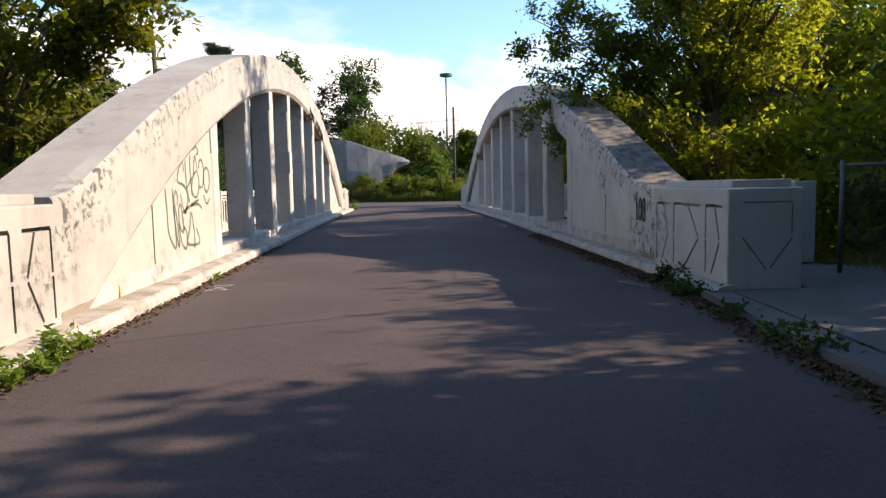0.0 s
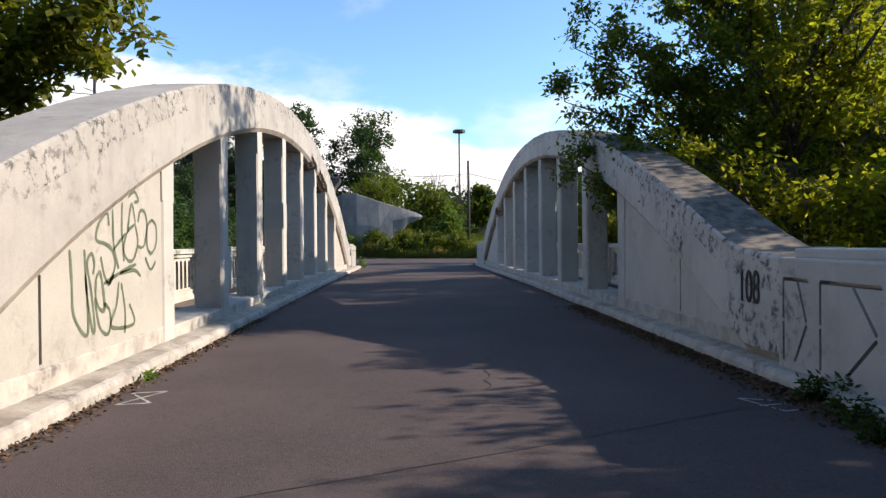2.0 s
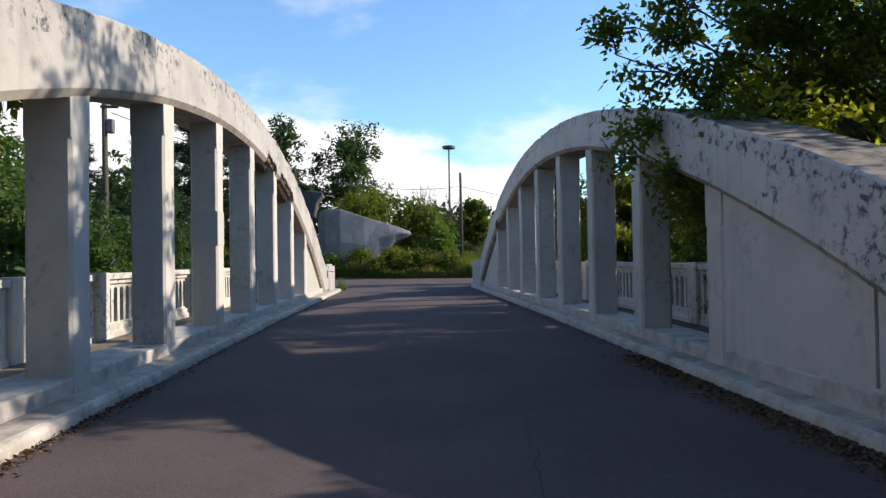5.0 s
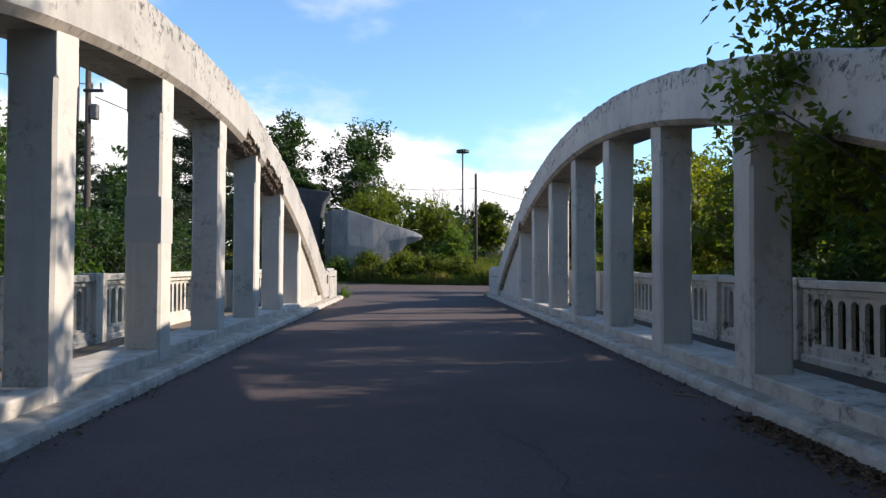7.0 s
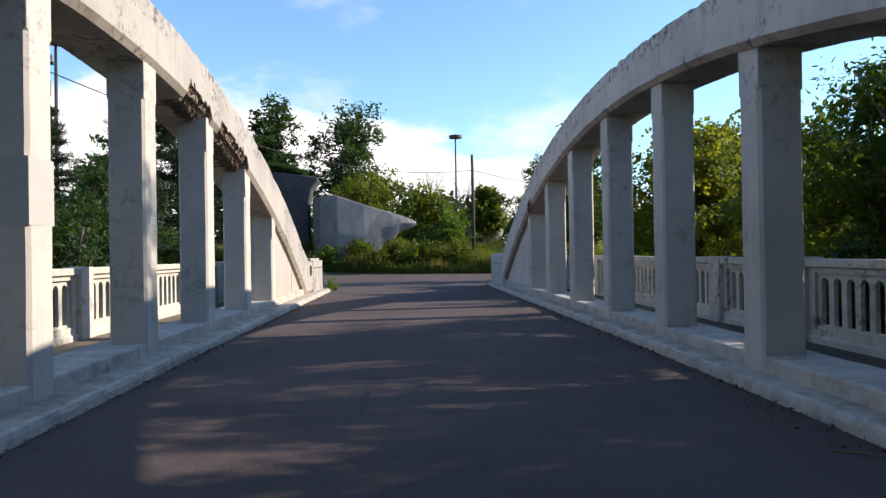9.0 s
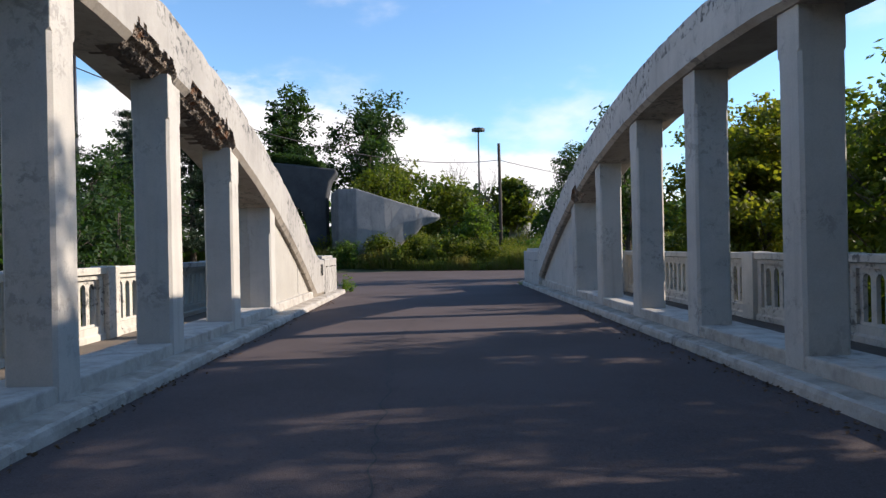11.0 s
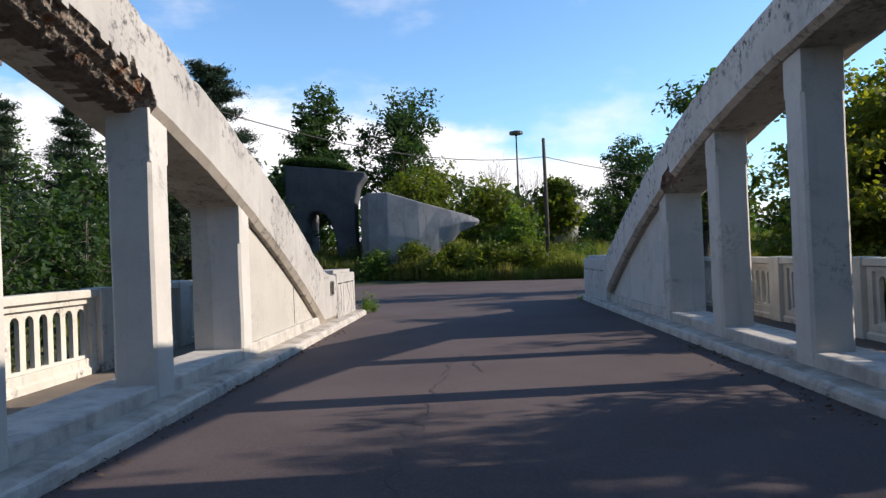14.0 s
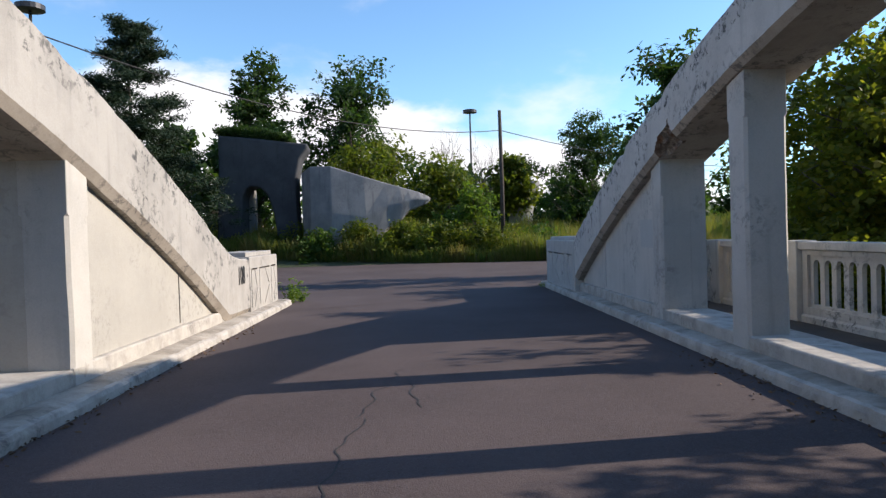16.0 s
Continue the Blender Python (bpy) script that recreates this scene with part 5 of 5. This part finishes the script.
def build_graffiti():
    wall = lambda y, z: (-(FACES[-1] + 0.025) + 0.004, y, z)
    upper = [[(8.86, 1.49), (8.82, 1.62), (8.63, 1.5), (8.58, 1.35), (8.77, 1.31), (8.94, 1.24), (8.99, 1.08), (8.84, 0.92)], [(8.95, 1.67), (8.97, 1.29), (9.08, 1.06)],
             [(9.19, 1.75), (9.17, 1.43), (9.22, 1.13)], [(8.94, 1.24), (9.27, 1.42)], [(9.31, 1.42), (9.43, 1.75), (9.53, 1.54)],
             [(9.53, 1.53), (9.31, 1.43), (9.21, 1.25), (9.32, 1.14), (9.47, 1.15), (9.59, 1.32), (9.53, 1.51)]]
    loops = [[(9.6, 1.55), (9.67, 1.68), (9.8, 1.67), (9.86, 1.51), (9.77, 1.29), (9.59, 1.28)], [(10.02, 1.59), (9.88, 1.51), (9.86, 1.29), (9.98, 1.2), (10.14, 1.31), (10.14, 1.52), (10.0, 1.59)],
             [(9.8, 1.16), (9.96, 1.02), (10.12, 1.11)], [(9.35, 1.82), (9.52, 1.89), (9.62, 1.8), (9.51, 1.77)], [(8.73, 0.93), (9.17, 1.03), (9.53, 1.09)], [(9.11, 1.01), (9.48, 1.03), (9.66, 0.96)]]
    lower = [[(8.05, 1.26), (8.08, 0.99), (8.11, 0.69), (8.32, 0.49), (8.39, 0.57), (8.36, 0.9), (8.33, 1.26)], [(8.34, 1.04), (8.39, 0.77), (8.48, 0.5), (8.52, 0.56), (8.45, 0.9), (8.38, 1.13), (8.47, 1.22), (8.53, 1.13), (8.5, 1.03)],
             [(8.67, 1.19), (8.74, 1.02), (8.84, 0.92), (8.96, 1.01)], [(8.56, 0.99), (8.65, 1.04), (8.72, 0.84), (8.73, 0.68), (8.62, 0.71), (8.55, 0.82), (8.56, 0.99)],
             [(8.53, 0.81), (8.62, 0.54), (8.79, 0.44), (8.87, 0.53), (8.85, 0.67), (8.73, 0.74)], [(9.08, 0.93), (9.02, 0.71), (8.89, 0.5), (9.46, 0.47), (9.34, 0.69)], [(9.14, 0.92), (9.23, 0.62), (9.21, 0.4)]]
    scrawl = thing("graffiti", "grey-green sprayed scrawl of looping letters on the panel", "graffiti")
    for line in upper + loops + lower:
        part_mesh("stroke", ribbon("stroke", [line], 0.05, wall, M_SPRAY), scrawl)


build_graffiti()


def on_road(x, y, z=0.004):
    return (x, y, z)


def wander(x0, y0, x1, y1, n, amp, seed):
    r = random.Random(seed)
    return [(x0 + (x1 - x0) * i / n + r.uniform(-amp, amp), y0 + (y1 - y0) * i / n) for i in range(n + 1)]


def build_road_marks():
    cracks = [wander(-0.65, 22.3, -0.8, 25.0, 16, 0.06, 1), wander(-0.7, 25.0, -0.6, 27.6, 16, 0.07, 2), wander(-0.6, 27.6, -0.35, 29.6, 12, 0.06, 3), wander(-0.05, 27.9, -0.25, 29.0, 8, 0.05, 4),
              wander(0.95, 12.6, 0.9, 14.4, 12, 0.06, 5), wander(0.9, 14.4, 0.5, 15.7, 9, 0.05, 6), wander(-0.5, 18.0, -0.65, 22.3, 20, 0.05, 7), wander(0.4, 8.0, 1.0, 12.6, 20, 0.04, 8)]
    tagged(new("road_crack", ribbon("road_crack", cracks, 0.018, lambda x, y: on_road(x, y, 0.004), M_TAR)), "fine dark cracks wandering along the asphalt", "crack", kind="structure")
    seam = [wander(3.1, 7.5, 0.4, 6.2, 14, 0.015, 9), wander(0.4, 6.2, -3.0, 4.7, 16, 0.015, 10)]
    tagged(new("road_seam", ribbon("road_seam", seam, 0.014, lambda x, y: on_road(x, y, 0.004), M_TAR)), "dark tarred seam across the road at the bridge end", "seam", kind="structure")
    n_mark = [[(-2.86, 7.70), (-2.72, 7.98), (-2.60, 8.20)], [(-2.90, 8.14), (-2.58, 7.74)], [(-2.90, 8.14), (-2.60, 8.20)], [(-2.86, 7.70), (-2.58, 7.74)]]
    tagged(new("road_mark", ribbon("road_mark", n_mark, 0.035, on_road, M_WHITE, taper=False)), "faded white survey letter painted on the asphalt", "road marking", "survey marks")
    marks = [[(2.55, 7.52), (2.80, 7.42)], [(2.60, 7.25), (2.85, 7.30)], [(2.55, 7.52), (2.72, 7.06)], [(2.72, 7.06), (2.92, 7.12)]]
    tagged(new("road_mark", ribbon("road_mark", marks, 0.03, on_road, M_WHITE, taper=False)), "faded white survey scrawl painted on the asphalt", "road marking", "survey marks")


build_road_marks()


def build_litter():
    """Old leaves and dirt lying along both kerbs."""
    rng = np.random.default_rng(401)
    for s, face, a, b, n in ((-1, 3.06, 3.0, 14.0, 2000), (1, 3.17, 6.5, 15.5, 9000), (1, 3.17, 15.5, 30, 700), (-1, 3.06, 14, 34, 600), (1, 0.0, 0.5, 6.4, 5000)):
        y = rng.uniform(a, b, n)
        x = face - np.abs(rng.normal(size=n)) * (0.09 if s < 0 else 0.16)
        if face == 0:      # beside the apron, whose edge slants away
            x = 3.02 - (6.05 - y) * 0.107 - np.abs(rng.normal(size=n)) * 0.11
        p = np.column_stack([s * x, y, 0.004 + 0.012 * rng.random(n)])
        me = leaf_mesh("leaf_litter", rng, p, 0.05, 0.5, 0.0, M_LITTER)
        co = np.empty(len(me.vertices) * 3, np.float32)
        me.vertices.foreach_get("co", co)
        co = co.reshape(-1, 3)
        co[:, 2] = np.clip(co[:, 2], 0.004, 0.028)
        me.vertices.foreach_set("co", co.ravel())
        tagged(new("leaf_litter", me), "brown dead leaves and dirt along the kerb", "leaf litter", kind="stuff")


build_litter()


def weed_clump(x, y, z, r, h, n, label, seed, mat=None):
    rng = np.random.default_rng(seed)
    c = thing("weed_clump", label, "weed", "weeds by the kerbs", at=(x, y, z))
    stems, faces, pts = [], [], []
    for k in range(14):
        g = rng.normal(size=2) * r * 0.7
        p = grow(rng, (g[0] * 0.3, g[1] * 0.3, 0), (g[0], g[1], h * (0.4 + 0.6 * rng.random())), 4, 0, 0.02)
        v, f = tube(p, [0.004, 0.0035, 0.003, 0.002, 0.0015], 4)
        o = len(stems)
        stems.extend(v)
        faces.extend([tuple(q + o for q in ff) for ff in f])
        for q in range(n // 14):
            pts.append(p[rng.integers(1, 5)] + rng.normal(size=3) * r * 0.13)
    part_mesh("stems", mesh_from("stems", [tuple(v) for v in stems], faces, M_GRASS), c)
    part_mesh("leaves", leaf_mesh("leaves", rng, np.array(pts), 0.07, 0.4, -0.1, mat or M_LEAF_GREEN), c)


WEED = "leafy green weeds sprouting at the kerb"
for k, (wx, wy, wr, wh, wn) in enumerate(((-3.02, 3.5, 0.28, 0.22, 700), (-3.0, 4.2, 0.2, 0.32, 500), (-2.98, 3.85, 0.2, 0.16, 400), (-2.97, 4.6, 0.12, 0.15, 250), (3.12, 7.3, 0.28, 0.28, 900), (3.05, 6.7, 0.3, 0.2, 700), (3.0, 6.2, 0.25, 0.14, 500),
                                          (2.92, 4.9, 0.3, 0.12, 400), (2.88, 4.2, 0.3, 0.15, 500), (2.84, 3.5, 0.3, 0.15, 500), (-3.15, 37.95, 0.26, 0.75, 900), (-2.95, 38.25, 0.2, 0.45, 500), (3.3, 40.2, 0.25, 0.2, 400), (-2.98, 8.75, 0.1, 0.1, 120))):
    weed_clump(wx, wy, 0.0, wr * 0.7, wh * 0.8, int(wn * 0.45), WEED, 500 + k, M_LEAF_FRESH if wy > 30 or wx < 0 else M_LEAF_DARK)


def build_apron():
    # raised slab beside the near pier, with a kerb strip along the road
    bm = bmesh.new()
    lo = [(3.36, 6.05), (3.10, 3.2), (2.75, -2.0), (2.6, -14.0), (6.6, -14.0), (6.6, 3.0), (6.6, 7.4), (4.25, 8.6), (4.25, 6.05)]
    top = [bm.verts.new((x, y, 0.085)) for x, y in lo]
    bot = [bm.verts.new((x, y, -0.2)) for x, y in lo]
    bm.faces.new(top)
    for i in range(len(lo)):
        j = (i + 1) % len(lo)
        bm.faces.new((top[i], bot[i], bot[j], top[j]))
    bmesh.ops.recalc_face_normals(bm, faces=bm.faces[:])
    me = bpy.data.meshes.new("pavement")
    bm.to_mesh(me)
    bm.free()
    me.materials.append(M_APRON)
    tagged(new("pavement", me), "grey concrete apron beside the end pier", "pavement", kind="structure")
    bm = bmesh.new()
    lo = [(3.02, 6.05), (2.72, 3.2), (2.40, -2.0), (2.2, -14.0), (2.58, -14.0), (2.73, -2.0), (3.08, 3.2), (3.34, 6.05)]
    top = [bm.verts.new((x, y, 0.08)) for x, y in lo]
    bot = [bm.verts.new((x, y, -0.2)) for x, y in lo]
    bm.faces.new(top)
    for i in range(len(lo)):
        j = (i + 1) % len(lo)
        bm.faces.new((top[i], bot[i], bot[j], top[j]))
    bmesh.ops.recalc_face_normals(bm, faces=bm.faces[:])
    bmesh.ops.bevel(bm, geom=[e for e in bm.edges if all(v.co.z > 0 for v in e.verts)], offset=0.015, segments=2, affect="EDGES")
    me = bpy.data.meshes.new("kerb")
    bm.to_mesh(me)
    bm.free()
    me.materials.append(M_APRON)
    tagged(new("kerb", me), "grey concrete kerb strip along the apron", "kerb", kind="structure")


build_apron()


def build_fence():
    """Chain-link fence behind the apron."""
    fence = thing("chain_link_fence", "rusty galvanised chain-link fence on steel posts beside the apron", "fence", at=(5.3, 7.1, 0.08))
    ends = [(0.0, 0.0), (2.4, -0.9), (4.8, -1.8), (7.2, -2.7)]
    h = 1.28
    for x, y in ends:
        part_mesh("post", tube_mesh("post", [(x, y, -0.1), (x, y, h + 0.06)], [0.03, 0.03], M_STEEL, 8), fence)
    part_mesh("top_rail", tube_mesh("top_rail", [(0, 0, h), (7.2, -2.7, h)], [0.021, 0.021], M_STEEL, 8), fence)
    verts, faces = [], []
    length = math.hypot(7.2, 2.7)
    ux, uy = 7.2 / length, -2.7 / length
    step = 0.075
    for d in (1, -1):
        k = -h
        while k < length + (h if d < 0 else 0):
            a, b = (k, k + h) if d > 0 else (k + h, k)
            za, zb = 0.03, h
            if d > 0:
                s0, s1 = k, k + h
            else:
                s0, s1 = k + h, k
            t0, t1 = 0.0, 1.0
            for s_lim, sign in ((0.0, 1), (length, -1)):
                f0, f1 = (s0 - s_lim) * sign, (s1 - s_lim) * sign
                if f0 < 0 and f1 < 0:
                    t1 = -1
                elif f0 < 0:
                    t0 = max(t0, f0 / (f0 - f1))
                elif f1 < 0:
                    t1 = min(t1, f0 / (f0 - f1))
            if t1 > t0:
                q = []
                for t in (t0, t1):
                    sx = s0 + (s1 - s0) * t
                    q.append((sx * ux, sx * uy, za + (zb - za) * t))
                v, f = tube(q, [0.0022, 0.0022], 3)
                o = len(verts)
                verts.extend(v)
                faces.extend([tuple(w + o for w in ff) for ff in f])
            k += step
    part_mesh("mesh", mesh_from("mesh", [tuple(v) for v in verts], faces, M_STEEL), fence)


build_fence()

# a marker peg on the kerb, a fallen stick, and a repair patch on the far panel
peg = thing("marker_peg", "small orange marker peg standing on the kerb", "marker", at=(-3.38, 6.35, KERB_Z + 0.012))
part_mesh("peg", tube_mesh("peg", [(0, 0, -0.01), (0, 0, 0.05), (0.004, 0, 0.13)], [0.014, 0.011, 0.004], M_ORANGE, 6), peg)
tagged(new("fallen_stick", tube_mesh("fallen_stick", [(2.78, 16.62, 0.012), (2.9, 16.52, 0.02), (3.05, 16.40, 0.012)], [0.007, 0.008, 0.004], M_STRAW, 5)), "thin dry stick lying on the asphalt", "stick")
tagged(new("fallen_stick", tube_mesh("fallen_stick", [(2.72, 12.9, 0.01), (2.86, 12.8, 0.018), (2.98, 12.74, 0.01)], [0.006, 0.006, 0.003], M_STRAW, 5)), "thin dry stick lying on the asphalt", "stick")
tagged(new("paint_patch", mesh_from("paint_patch", [(FACES[1] + 0.081, 32.35, 1.18), (FACES[1] + 0.081, 33.05, 1.18), (FACES[1] + 0.081, 33.05, 1.62), (FACES[1] + 0.081, 32.35, 1.62)], [(0, 1, 2, 3)], M_PATCH)), "square of grey repair paint on the far panel", "paint patch")


# ---- the deck falls gently towards the near end ----
def fall(y, z):
    """How far a low point lies under the level of mid-span; the tops of the parapets keep their height."""
    return 0.0068 * np.maximum(0.0, 22.0 - np.maximum(y, -4.0)) * np.maximum(0.0, 1.0 - np.maximum(z, 0.0) / 1.4)


def settle():
    low = ("road", "kerb", "pavement", "ground", "bridge_deck", "leaf_litter", "road_crack", "road_seam", "road_mark", "fallen_stick", "concrete_arch", "graffiti", "chain_link_fence",
           "weed_clump", "verge_grass", "marker_peg")
    done = set()
    for ob in list(bpy.data.objects):
        top = ob
        while top.parent:
            top = top.parent
        kind = top.name.split(".")[0]
        if kind == "railing" and ob.parent:
            ob.location.z -= fall(ob.location.y + 1.0, 0.3)
        if kind not in low or ob.type != "MESH" or ob.data.name in done:
            continue
        done.add(ob.data.name)
        at = top.location if ob is not top else ob.location
        me = ob.data
        co = np.empty(len(me.vertices) * 3, np.float32)
        me.vertices.foreach_get("co", co)
        co = co.reshape(-1, 3)
        co[:, 2] -= fall(co[:, 1] + at.y, co[:, 2] + at.z)
        me.vertices.foreach_set("co", co.ravel())
        me.update()


settle()
